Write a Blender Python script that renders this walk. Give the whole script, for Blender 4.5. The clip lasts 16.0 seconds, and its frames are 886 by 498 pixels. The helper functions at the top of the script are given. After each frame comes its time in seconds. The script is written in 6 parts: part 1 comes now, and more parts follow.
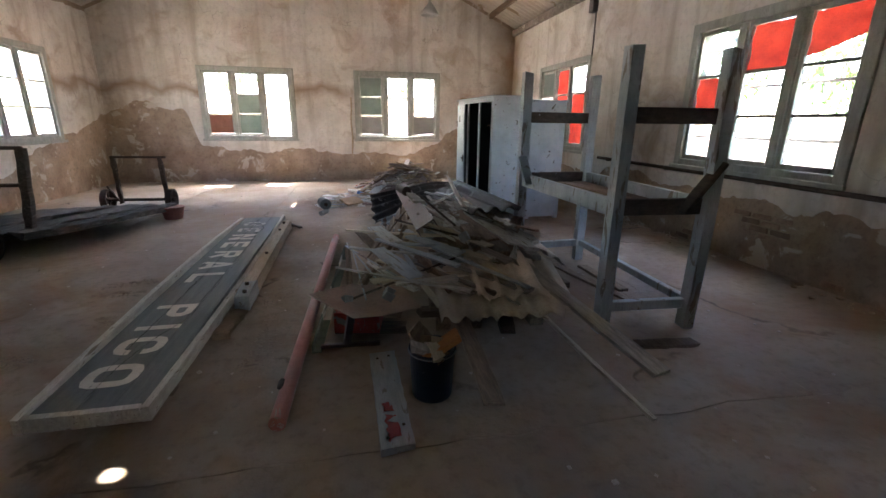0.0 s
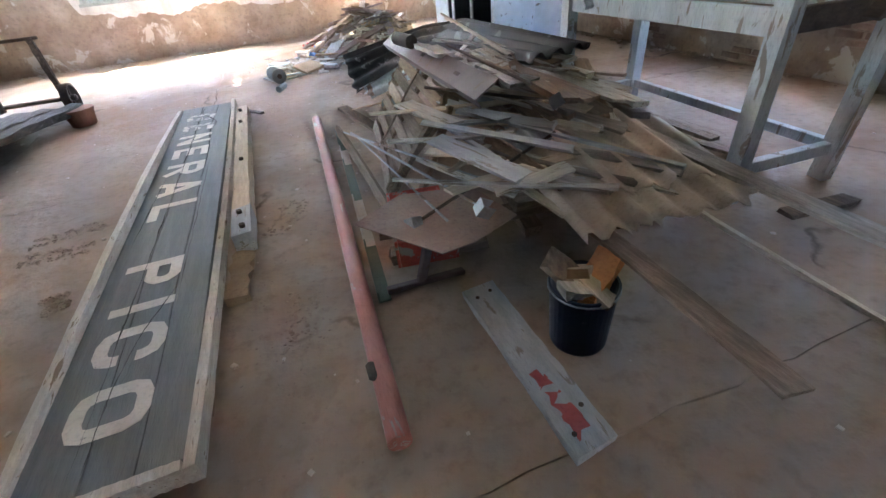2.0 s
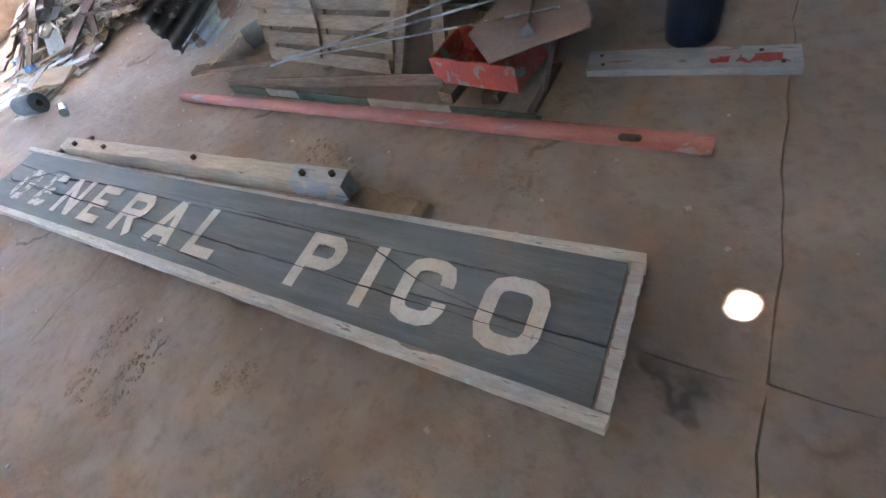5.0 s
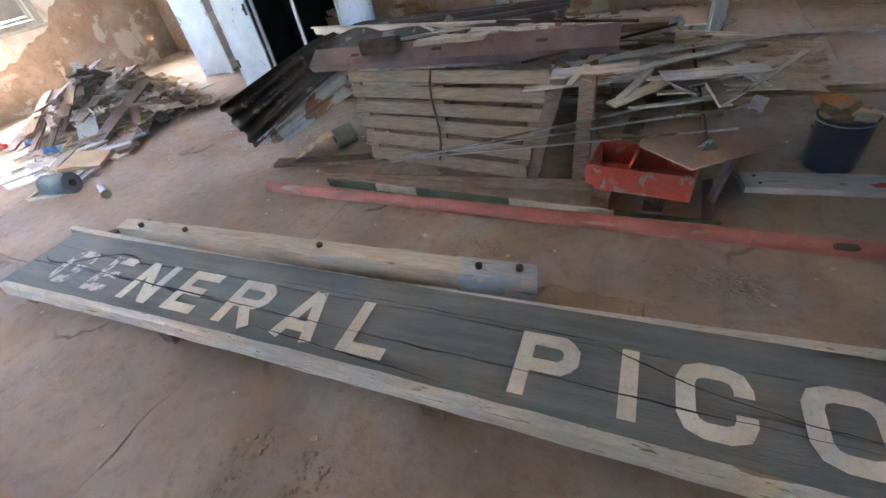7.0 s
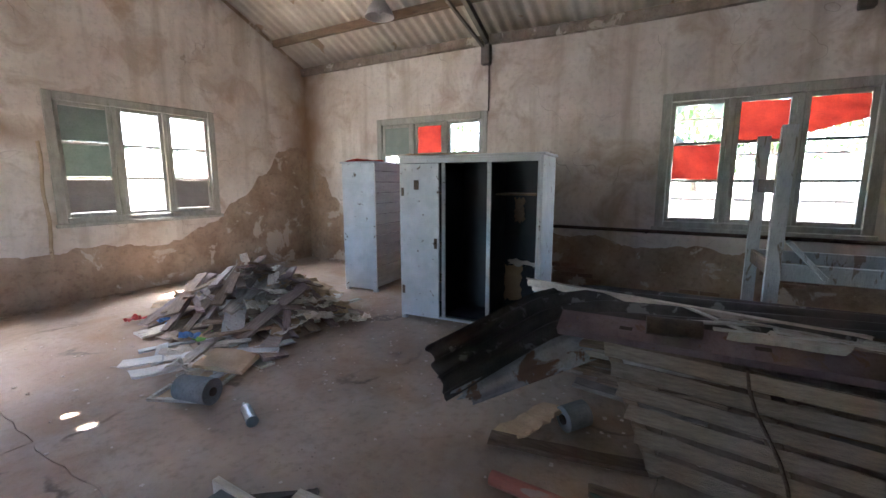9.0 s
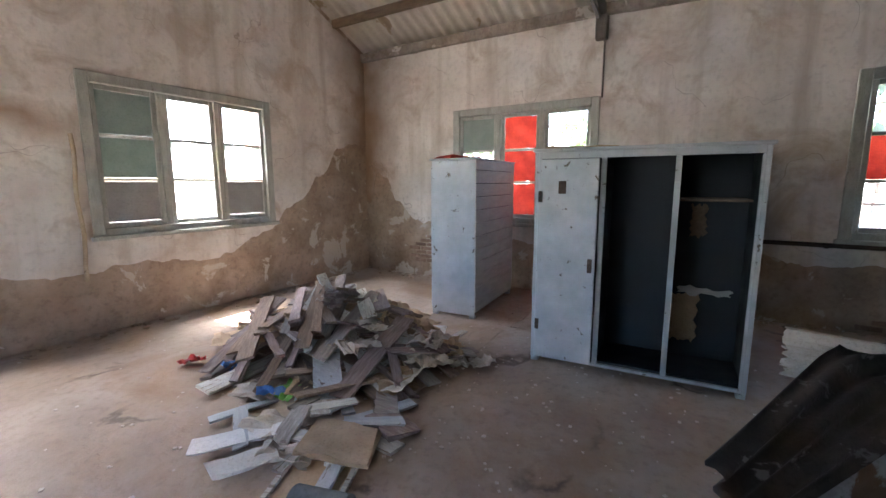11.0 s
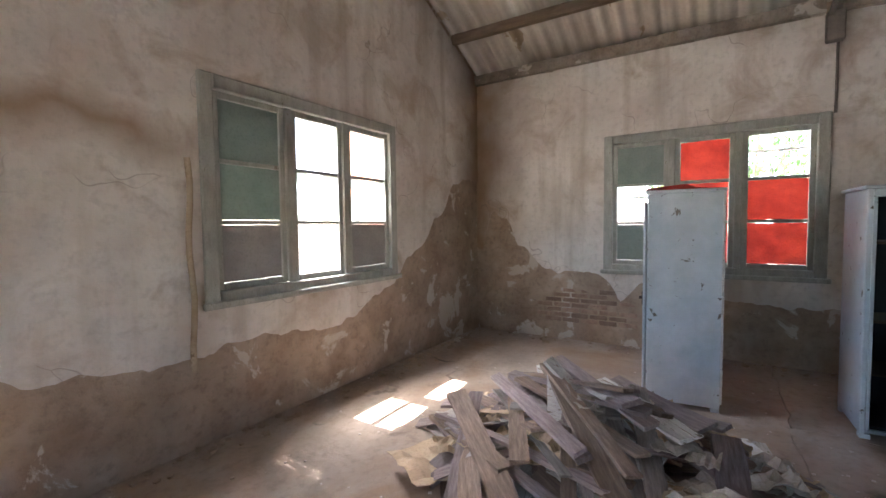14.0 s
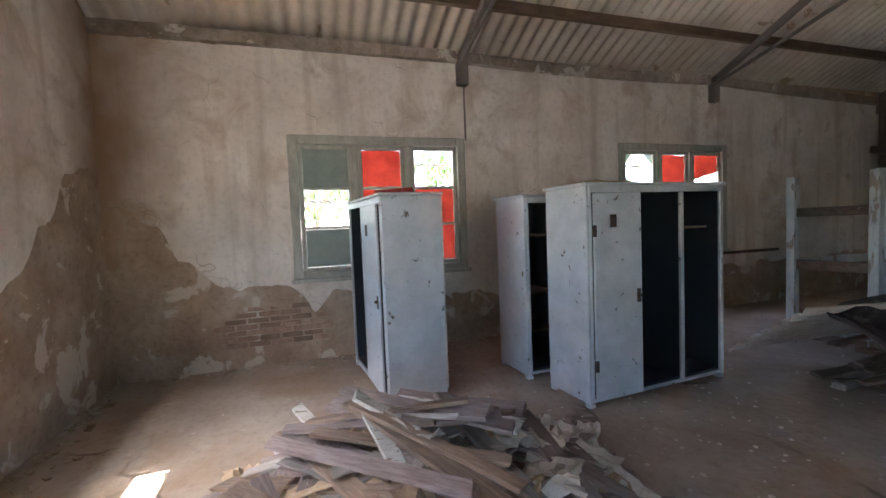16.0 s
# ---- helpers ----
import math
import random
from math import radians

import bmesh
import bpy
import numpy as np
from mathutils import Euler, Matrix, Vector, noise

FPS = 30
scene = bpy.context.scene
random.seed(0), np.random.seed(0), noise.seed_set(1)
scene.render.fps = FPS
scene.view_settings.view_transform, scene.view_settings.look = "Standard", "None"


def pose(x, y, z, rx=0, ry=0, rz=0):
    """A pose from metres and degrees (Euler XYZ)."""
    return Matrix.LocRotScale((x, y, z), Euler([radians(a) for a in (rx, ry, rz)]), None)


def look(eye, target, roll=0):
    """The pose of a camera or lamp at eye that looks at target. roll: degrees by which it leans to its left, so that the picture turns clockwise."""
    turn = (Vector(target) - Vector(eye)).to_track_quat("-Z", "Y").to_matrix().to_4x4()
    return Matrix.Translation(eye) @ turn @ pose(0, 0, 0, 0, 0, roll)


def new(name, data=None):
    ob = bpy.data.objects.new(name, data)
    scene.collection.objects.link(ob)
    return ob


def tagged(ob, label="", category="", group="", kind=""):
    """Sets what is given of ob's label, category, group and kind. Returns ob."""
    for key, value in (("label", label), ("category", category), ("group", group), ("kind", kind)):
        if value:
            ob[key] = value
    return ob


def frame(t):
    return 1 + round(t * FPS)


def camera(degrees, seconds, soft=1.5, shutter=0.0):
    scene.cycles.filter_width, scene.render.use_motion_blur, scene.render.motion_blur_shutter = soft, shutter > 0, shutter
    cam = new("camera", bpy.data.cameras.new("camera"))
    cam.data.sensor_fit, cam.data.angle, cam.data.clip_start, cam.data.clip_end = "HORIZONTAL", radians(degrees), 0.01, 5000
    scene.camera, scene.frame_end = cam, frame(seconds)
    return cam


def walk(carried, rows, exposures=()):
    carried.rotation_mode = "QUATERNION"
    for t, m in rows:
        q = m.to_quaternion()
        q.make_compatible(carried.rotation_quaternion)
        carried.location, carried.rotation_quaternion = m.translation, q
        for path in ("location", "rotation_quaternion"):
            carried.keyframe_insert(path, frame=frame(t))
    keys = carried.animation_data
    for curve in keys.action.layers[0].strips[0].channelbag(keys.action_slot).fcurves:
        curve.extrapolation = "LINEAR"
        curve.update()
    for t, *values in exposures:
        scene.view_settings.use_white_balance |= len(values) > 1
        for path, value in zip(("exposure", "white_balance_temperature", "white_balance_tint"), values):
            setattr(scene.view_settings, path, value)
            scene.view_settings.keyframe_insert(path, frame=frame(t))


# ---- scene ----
cam = camera(91.4, 16.0)
PATH = [
    (0, (0.478, 0.444, 1.433), (0.868, 2.324, 0.871), 0.7),
    (0.5, (0.321, 0.699, 1.397), (0.686, 2.523, 0.664), 0.7),
    (1, (0.264, 0.998, 1.356), (0.675, 2.746, 0.474), -3.5),
    (1.5, (0.202, 1.307, 1.353), (0.655, 2.966, 0.333), -3.4),
    (2, (0.029, 1.506, 1.321), (0.509, 3.07, 0.171), -6.1),
    (2.5, (-0.197, 1.677, 1.297), (0.338, 3.131, 0.032), -10.6),
    (3, (-0.401, 1.898, 1.287), (0.158, 3.215, -0.111), -14.8),
    (3.5, (-0.639, 1.985, 1.321), (-0.014, 3.218, -0.125), -18.5),
    (3.7, (-0.727, 2.006, 1.361), (-0.095, 3.203, -0.111), -25.4),
    (5.8, (-1.603, 2.751, 1.386), (-0.602, 3.56, -0.144), -22.1),
    (6, (-1.614, 2.852, 1.409), (-0.577, 3.656, -0.1), -21.6),
    (6.5, (-1.643, 3.128, 1.417), (-0.518, 3.93, -0.03), -18.0),
    (7, (-1.751, 3.437, 1.427), (-0.382, 4.202, 0.186), -12.3),
    (7.5, (-1.776, 3.78, 1.452), (-0.13, 4.51, 0.582), -6.9),
    (7.8, (-1.757, 4.047, 1.48), (-0.02, 4.8, 0.834), -4.2),
    (8, (-1.723, 4.211, 1.512), (0.021, 5.03, 0.974), -3.0),
    (8.5, (-1.715, 4.642, 1.521), (0.027, 5.552, 1.155), 0.4),
    (9, (-1.612, 5.058, 1.52), (0.094, 6.055, 1.214), -0.0),
    (9.5, (-1.477, 5.501, 1.575), (0.191, 6.579, 1.339), 1.1),
    (10, (-1.416, 5.859, 1.591), (0.223, 6.982, 1.36), 0.8),
    (10.2, (-1.381, 6.008, 1.607), (0.26, 7.127, 1.368), 0.7),
    (12.3, (-1.002, 7.552, 1.361), (0.727, 8.49, 0.996), -0.7),
    (12.5, (-1.019, 7.711, 1.391), (0.727, 8.666, 1.192), 1.5),
    (13, (-1.136, 8.084, 1.463), (0.551, 9.145, 1.301), 1.3),
    (13.5, (-1.107, 8.464, 1.491), (0.555, 9.569, 1.357), -0.2),
    (14, (-1.043, 8.831, 1.525), (0.64, 9.908, 1.418), -0.7),
    (14.5, (-1.032, 9.193, 1.555), (0.724, 10.145, 1.468), -1.7),
    (15, (-0.87, 9.506, 1.566), (1.022, 10.147, 1.464), -2.3),
    (15.5, (-0.706, 9.631, 1.591), (1.286, 9.771, 1.48), -2.7),
    (16, (-0.591, 9.966, 1.509), (1.307, 9.345, 1.399), -2.3),
]
EXPOSURES = [(0.0, 5.0, 6600), (1.0, 5.6, 6500), (2.5, 6.7, 6200), (3.5, 6.7, 6000), (6.5, 6.6, 6150), (7.5, 6.05, 6350), (8.0, 5.25, 6150), (9.0, 4.85, 6050), (12.5, 4.6, 6200), (14.0, 4.4, 6250), (16.0, 4.4, 6350)]
walk(cam, [(t, look(eye, target, roll)) for t, eye, target, roll in PATH], [(t, stops, kelvin, 13) for t, stops, kelvin in EXPOSURES])

# ---- light ----
world = bpy.data.worlds.new("sky")
scene.world = world
world.use_nodes = True
sky = world.node_tree.nodes.new("ShaderNodeTexSky")
sky.sky_type = "NISHITA"
sky.sun_disc = False
SUN_ELEVATION = 62.5
sky.sun_elevation, sky.sun_rotation = radians(SUN_ELEVATION), 0.0
world.node_tree.nodes["Background"].inputs[1].default_value = 0.15
world.node_tree.links.new(sky.outputs[0], world.node_tree.nodes["Background"].inputs[0])
sun_data = bpy.data.lights.new("sun", "SUN")
sun_data.energy, sun_data.angle, sun_data.color = 5.0, radians(0.5), (1.0, 0.95, 0.87)
sun = new("sun", sun_data)
sun.matrix_world = pose(0, 0, 30, SUN_ELEVATION - 90, 0, 0)
# fill lamps added over the two gable windows' heads to boost the yard's skylight
for x in (-1.86, 1.645):
    glow = bpy.data.lights.new("gable_fill_lamp", "AREA")
    glow.shape, glow.size, glow.size_y, glow.energy, glow.color = "RECTANGLE", 2.0, 0.9, 38.0, (1.0, 0.98, 0.96)
    new("gable_fill_lamp", glow).matrix_world = look((x, 12.75, 3.45), (x, 10.2, 0.2))


# ---- materials ----
def surface(name, dark, light, scale=6.0, rough=0.85, bump=0.3, metal=0.0, grain=(1, 1, 1), spots=None, spot_at=0.62,
            spot_scale=3.0, spot_soft=0.03, vary=0.0, fine=60.0, fine_mix=0.6, translucent=0.0, world_space=False):
    """Two-scale noise colour between dark and light, with optional worn spots, grain stretch and relief."""
    m = bpy.data.materials.new(name)
    m.use_nodes = True
    nt = m.node_tree
    n, ln = nt.nodes, nt.links.new
    bsdf = n["Principled BSDF"]
    coords = n.new("ShaderNodeNewGeometry").outputs["Position"] if world_space else n.new("ShaderNodeTexCoord").outputs["Object"]
    mp = n.new("ShaderNodeMapping")
    mp.inputs["Scale"].default_value = grain
    ln(coords, mp.inputs[0])
    info = n.new("ShaderNodeObjectInfo")
    if not world_space:
        off = n.new("ShaderNodeVectorMath")
        off.operation = "SCALE"
        comb = n.new("ShaderNodeCombineXYZ")
        for k in range(3):
            ln(info.outputs["Random"], comb.inputs[k])
        off.inputs["Scale"].default_value = 37.0
        ln(comb.outputs[0], off.inputs[0])
        ln(off.outputs[0], mp.inputs["Location"])

    def nz(sc, detail=5.0, distort=0.0):
        t = n.new("ShaderNodeTexNoise")
        t.inputs["Scale"].default_value, t.inputs["Detail"].default_value = sc, detail
        t.inputs["Distortion"].default_value = distort
        t.inputs["Roughness"].default_value = 0.62
        ln(mp.outputs[0], t.inputs["Vector"])
        return t.outputs["Fac"]

    def ramp(fac, a, b):
        r = n.new("ShaderNodeMapRange")
        r.inputs["From Min"].default_value, r.inputs["From Max"].default_value = a, b
        ln(fac, r.inputs["Value"])
        return r.outputs["Result"]

    def mix(fac, a, b):
        x = n.new("ShaderNodeMix")
        x.data_type = "RGBA"
        for sock, v in ((x.inputs[0], fac), (x.inputs[6], a), (x.inputs[7], b)):
            if hasattr(v, "links"):
                ln(v, sock)
            else:
                sock.default_value = (*v, 1) if isinstance(v, tuple) else v
        return x.outputs[2]

    big, small = nz(scale), nz(fine, 4.0)
    col = mix(ramp(big, 0.32, 0.7), dark, light)
    speck = ramp(small, 0.5, 0.8)
    speck.node.inputs["To Max"].default_value = fine_mix
    col = mix(speck, col, tuple(c * 0.6 for c in dark))
    if spots:
        col = mix(ramp(nz(spot_scale, 7.0, 0.6), spot_at, spot_at + spot_soft), col, spots)
    if vary:
        h = n.new("ShaderNodeHueSaturation")
        ln(ramp(info.outputs["Random"], 0.0, 1.0), h.inputs["Value"])
        h.inputs["Value"].links[0].from_node.inputs["To Min"].default_value = 1 - vary
        h.inputs["Value"].links[0].from_node.inputs["To Max"].default_value = 1 + vary
        ln(col, h.inputs["Color"])
        col = h.outputs[0]
    ln(col, bsdf.inputs["Base Color"])
    bsdf.inputs["Metallic"].default_value = metal
    rr = ramp(big, 0.3, 0.7)
    rr.node.inputs["To Min"].default_value, rr.node.inputs["To Max"].default_value = max(0.05, rough - 0.12), min(1.0, rough + 0.1)
    ln(rr, bsdf.inputs["Roughness"])
    if bump:
        b = n.new("ShaderNodeBump")
        b.inputs["Strength"].default_value, b.inputs["Distance"].default_value = bump, 0.01
        add = n.new("ShaderNodeMath")
        ln(big, add.inputs[0]), ln(small, add.inputs[1])
        ln(add.outputs[0], b.inputs["Height"])
        ln(b.outputs[0], bsdf.inputs["Normal"])
    if translucent:
        tr = n.new("ShaderNodeBsdfTranslucent")
        ln(col, tr.inputs[0])
        ms = n.new("ShaderNodeMixShader")
        ms.inputs[0].default_value = translucent
        ln(bsdf.outputs[0], ms.inputs[1]), ln(tr.outputs[0], ms.inputs[2])
        ln(ms.outputs[0], n["Material Output"].inputs[0])
    return m


def plaster_material():
    """Old limewash: off-white, vertical run marks, ochre stains, hairline cracks."""
    m = surface("old_plaster", (0.54, 0.48, 0.42), (0.77, 0.73, 0.67), 1.1, 0.9, 0.45, spots=(0.44, 0.36, 0.285), spot_at=0.53,
                spot_scale=1.6, spot_soft=0.15, fine=17.0, fine_mix=0.42, world_space=True)
    nt = m.node_tree
    n, ln = nt.nodes, nt.links.new
    bsdf = n["Principled BSDF"]
    col = bsdf.inputs["Base Color"].links[0].from_socket
    pos = n.new("ShaderNodeNewGeometry").outputs["Position"]
    mp = n.new("ShaderNodeMapping")
    mp.inputs["Scale"].default_value = (2.6, 2.6, 0.22)
    ln(pos, mp.inputs[0])
    runs = n.new("ShaderNodeTexNoise")
    runs.inputs["Scale"].default_value, runs.inputs["Detail"].default_value = 1.7, 6
    ln(mp.outputs[0], runs.inputs["Vector"])
    r1 = n.new("ShaderNodeMapRange")
    r1.inputs["From Min"].default_value, r1.inputs["From Max"].default_value = 0.52, 0.72
    r1.inputs["To Max"].default_value = 0.7
    ln(runs.outputs["Fac"], r1.inputs[0])
    x = n.new("ShaderNodeMix")
    x.data_type = "RGBA"
    x.inputs[7].default_value = (0.40, 0.34, 0.27, 1)
    ln(r1.outputs[0], x.inputs[0]), ln(col, x.inputs[6])
    warp = n.new("ShaderNodeTexNoise")
    warp.inputs["Scale"].default_value = 2.0
    ln(pos, warp.inputs["Vector"])
    vm = n.new("ShaderNodeVectorMath")
    vm.operation = "ADD"
    ln(pos, vm.inputs[0]), ln(warp.outputs["Color"], vm.inputs[1])
    vo = n.new("ShaderNodeTexVoronoi")
    vo.feature = "DISTANCE_TO_EDGE"
    vo.inputs["Scale"].default_value = 0.9
    ln(vm.outputs[0], vo.inputs["Vector"])
    r2 = n.new("ShaderNodeMapRange")
    r2.inputs["From Min"].default_value, r2.inputs["From Max"].default_value = 0.0, 0.006
    r2.inputs["To Min"].default_value, r2.inputs["To Max"].default_value = 0.55, 0.0
    ln(vo.outputs["Distance"], r2.inputs[0])
    gate = n.new("ShaderNodeMath")
    gate.operation = "MULTIPLY"
    r3 = n.new("ShaderNodeMapRange")
    r3.inputs["From Min"].default_value, r3.inputs["From Max"].default_value = 0.5, 0.6
    ln(warp.outputs["Fac"], r3.inputs[0])
    ln(r2.outputs[0], gate.inputs[0]), ln(r3.outputs[0], gate.inputs[1])
    y = n.new("ShaderNodeMix")
    y.data_type = "RGBA"
    y.inputs[7].default_value = (0.2, 0.16, 0.12, 1)
    sep = n.new("ShaderNodeSeparateXYZ")
    ln(pos, sep.inputs[0])

    def math_node(op, a, b):
        k = n.new("ShaderNodeMath")
        k.operation = op
        for sock, v in zip(k.inputs, (a, b)):
            if isinstance(v, (int, float)):
                sock.default_value = v
            else:
                ln(v, sock)
        return k.outputs[0]

    # an old water line, and a damp run down the corner by the lockers
    wander = math_node("MULTIPLY", math_node("SUBTRACT", warp.outputs["Fac"], 0.5), 0.5)
    line = math_node("ABSOLUTE", math_node("ADD", math_node("SUBTRACT", sep.outputs["Z"], 2.12), wander), 0)
    band = n.new("ShaderNodeMapRange")
    band.inputs["From Min"].default_value, band.inputs["From Max"].default_value = 0.01, 0.2
    band.inputs["To Min"].default_value, band.inputs["To Max"].default_value = 0.8, 0.0
    ln(line, band.inputs[0])
    side = n.new("ShaderNodeMapRange")
    side.inputs["From Min"].default_value, side.inputs["From Max"].default_value = 0.9, 0.2
    ln(sep.outputs["X"], side.inputs[0])
    far = math_node("ADD", math_node("ABSOLUTE", math_node("SUBTRACT", sep.outputs["X"], 4.65), 0), math_node("ABSOLUTE", math_node("SUBTRACT", sep.outputs["Y"], 11.86), 0))
    damp = n.new("ShaderNodeMapRange")
    damp.inputs["From Min"].default_value, damp.inputs["From Max"].default_value = 0.1, 0.75
    damp.inputs["To Min"].default_value, damp.inputs["To Max"].default_value = 0.9, 0.0
    ln(math_node("ADD", far, math_node("MULTIPLY", wander, 1.6)), damp.inputs[0])
    ochre = math_node("MAXIMUM", math_node("MULTIPLY", band.outputs[0], side.outputs[0]), damp.outputs[0])
    st = n.new("ShaderNodeMix")
    st.data_type = "RGBA"
    st.inputs[7].default_value = (0.28, 0.18, 0.105, 1)
    ln(ochre, st.inputs[0]), ln(x.outputs[2], st.inputs[6])
    ln(gate.outputs[0], y.inputs[0]), ln(st.outputs[2], y.inputs[6])
    ln(y.outputs[2], bsdf.inputs["Base Color"])
    return m


def floor_material():
    """Dusty concrete with wandering cracks and swept earth."""
    m = surface("dusty_concrete", (0.265, 0.195, 0.145), (0.44, 0.36, 0.29), 0.9, 0.88, 0.9, spots=(0.26, 0.165, 0.10), spot_at=0.5, spot_soft=0.2,
                spot_scale=0.8, fine=14.0, fine_mix=0.55, world_space=True)
    nt = m.node_tree
    n, ln = nt.nodes, nt.links.new
    bsdf = n["Principled BSDF"]
    col = bsdf.inputs["Base Color"].links[0].from_socket
    pos = n.new("ShaderNodeNewGeometry").outputs["Position"]
    warp = n.new("ShaderNodeTexNoise")
    warp.inputs["Scale"].default_value, warp.inputs["Detail"].default_value = 1.6, 8
    ln(pos, warp.inputs["Vector"])
    sc = n.new("ShaderNodeVectorMath")
    sc.operation = "MULTIPLY_ADD"
    sc.inputs[1].default_value = (0.9, 0.9, 0.9)
    ln(warp.outputs["Color"], sc.inputs[0]), ln(pos, sc.inputs[2])
    vo = n.new("ShaderNodeTexVoronoi")
    vo.feature = "DISTANCE_TO_EDGE"
    vo.inputs["Scale"].default_value = 0.55
    ln(sc.outputs[0], vo.inputs["Vector"])
    r2 = n.new("ShaderNodeMapRange")
    r2.inputs["From Min"].default_value, r2.inputs["From Max"].default_value = 0.002, 0.016
    r2.inputs["To Min"].default_value, r2.inputs["To Max"].default_value = 0.75, 0.0
    ln(vo.outputs["Distance"], r2.inputs[0])
    y = n.new("ShaderNodeMix")
    y.data_type = "RGBA"
    y.inputs[7].default_value = (0.08, 0.055, 0.04, 1)
    gate = n.new("ShaderNodeMapRange")
    gate.inputs["From Min"].default_value, gate.inputs["From Max"].default_value = 0.53, 0.62
    ln(warp.outputs["Fac"], gate.inputs[0])
    mul = n.new("ShaderNodeMath")
    mul.operation = "MULTIPLY"
    ln(r2.outputs[0], mul.inputs[0]), ln(gate.outputs[0], mul.inputs[1])
    ln(mul.outputs[0], y.inputs[0]), ln(col, y.inputs[6])
    ln(y.outputs[2], bsdf.inputs["Base Color"])
    return m


BED = surface("dirt_bed", (0.10, 0.07, 0.05), (0.16, 0.12, 0.09), 3.0, 0.95, 0.3, world_space=True)
PLASTER = plaster_material()
FLOOR = floor_material()
RENDER_COAT = surface("bare_render", (0.25, 0.175, 0.12), (0.45, 0.35, 0.26), 2.2, 0.95, 0.9, spots=(0.5, 0.44, 0.36), spot_at=0.58, spot_scale=2.5, fine=18.0, world_space=True)
BRICK = surface("old_brick", (0.22, 0.14, 0.10), (0.35, 0.245, 0.18), 9.0, 0.95, 0.6, vary=0.3, fine=40)
RENDER_OUT = surface("outer_render", (0.5, 0.45, 0.38), (0.65, 0.6, 0.52), 1.0, 0.9, 0.2, world_space=True)
FRAME_PAINT = surface("grey_green_frame_paint", (0.30, 0.30, 0.26), (0.44, 0.44, 0.39), 5.0, 0.7, 0.3, grain=(3, 3, 1), spots=(0.2, 0.16, 0.11), spot_at=0.66, spot_scale=9, fine=50)
BOARD_GREEN = surface("green_grey_panel", (0.20, 0.25, 0.22), (0.27, 0.32, 0.28), 4.0, 0.7, 0.15, translucent=0.12)
BOARD_GREY = surface("grey_panel", (0.25, 0.24, 0.23), (0.33, 0.32, 0.30), 4.0, 0.8, 0.2)
BOARD_RED = surface("red_brown_panel", (0.22, 0.08, 0.05), (0.32, 0.13, 0.09), 5.0, 0.8, 0.2)
RED_CLOTH = surface("red_cloth", (0.30, 0.022, 0.016), (0.55, 0.06, 0.035), 4.0, 0.9, 0.5, fine=90, translucent=0.15)
FROSTED = surface("dirty_frosted_glass", (0.42, 0.50, 0.46), (0.58, 0.64, 0.60), 5.0, 0.5, 0.1, translucent=0.55)
LOCKER_BLUE = surface("pale_blue_grey_paint", (0.39, 0.43, 0.455), (0.54, 0.575, 0.595), 4.0, 0.55, 0.2, spots=(0.12, 0.095, 0.075), spot_at=0.64, spot_scale=11, fine=70, fine_mix=0.15)
LOCKER_INSIDE = surface("near_black_navy", (0.010, 0.016, 0.024), (0.02, 0.028, 0.036), 5.0, 0.6, 0.2, spots=(0.2, 0.15, 0.09), spot_at=0.72, spot_scale=5)
LOCKER_BACK = surface("cream_plank_paint", (0.46, 0.44, 0.41), (0.6, 0.58, 0.54), 5.0, 0.7, 0.3, grain=(1, 1, 4), spots=(0.27, 0.2, 0.14), spot_at=0.68, spot_scale=8)
SHELF_WOOD = surface("shelf_wood", (0.12, 0.085, 0.055), (0.2, 0.145, 0.095), 6.0, 0.8, 0.3, grain=(8, 1, 8))
BUNK_PAINT = surface("flaked_white_paint", (0.33, 0.36, 0.38), (0.5, 0.53, 0.54), 5.0, 0.7, 0.4, grain=(2, 2, 0.5), spots=(0.22, 0.19, 0.16), spot_at=0.58, spot_scale=6, fine=60)
BUNK_WOOD = surface("worn_dark_timber", (0.06, 0.045, 0.035), (0.16, 0.12, 0.09), 5.0, 0.85, 0.4, grain=(3, 1, 6), spots=(0.42, 0.44, 0.44), spot_at=0.68, spot_scale=7)
SIGN_SLATE = surface("faded_slate_paint", (0.115, 0.124, 0.12), (0.205, 0.21, 0.198), 3.0, 0.75, 0.35, grain=(9, 0.7, 1), spots=(0.23, 0.21, 0.17), spot_at=0.66, spot_scale=2.2, fine=25)
SIGN_WHITE = surface("chalky_cream_letters", (0.60, 0.55, 0.45), (0.78, 0.73, 0.64), 6.0, 0.8, 0.2, spots=(0.26, 0.24, 0.21), spot_at=0.68, spot_scale=14, fine=60)
SIGN_FADED = surface("worn_letter_paint", (0.50, 0.47, 0.40), (0.66, 0.62, 0.55), 6.0, 0.8, 0.2, spots=(0.19, 0.195, 0.18), spot_at=0.5, spot_scale=16, fine=60)
SPLIT_DARK = surface("split_shadowed_wood", (0.010, 0.008, 0.007), (0.02, 0.016, 0.013), 20.0, 0.95, 0.2)
MUD = surface("dried_mud", (0.24, 0.175, 0.13), (0.37, 0.29, 0.225), 12.0, 0.95, 0.5, fine=60)
SIGN_RAIL = surface("flaked_cream_rail", (0.48, 0.43, 0.35), (0.7, 0.66, 0.58), 7.0, 0.8, 0.5, grain=(6, 1, 6), spots=(0.27, 0.21, 0.15), spot_at=0.61, spot_scale=7, fine=50)
TIMBER_PALE = surface("pale_timber", (0.44, 0.36, 0.26), (0.62, 0.53, 0.41), 6.0, 0.85, 0.4, grain=(8, 1, 8), spots=(0.25, 0.18, 0.12), spot_at=0.63, spot_scale=4, fine=40)
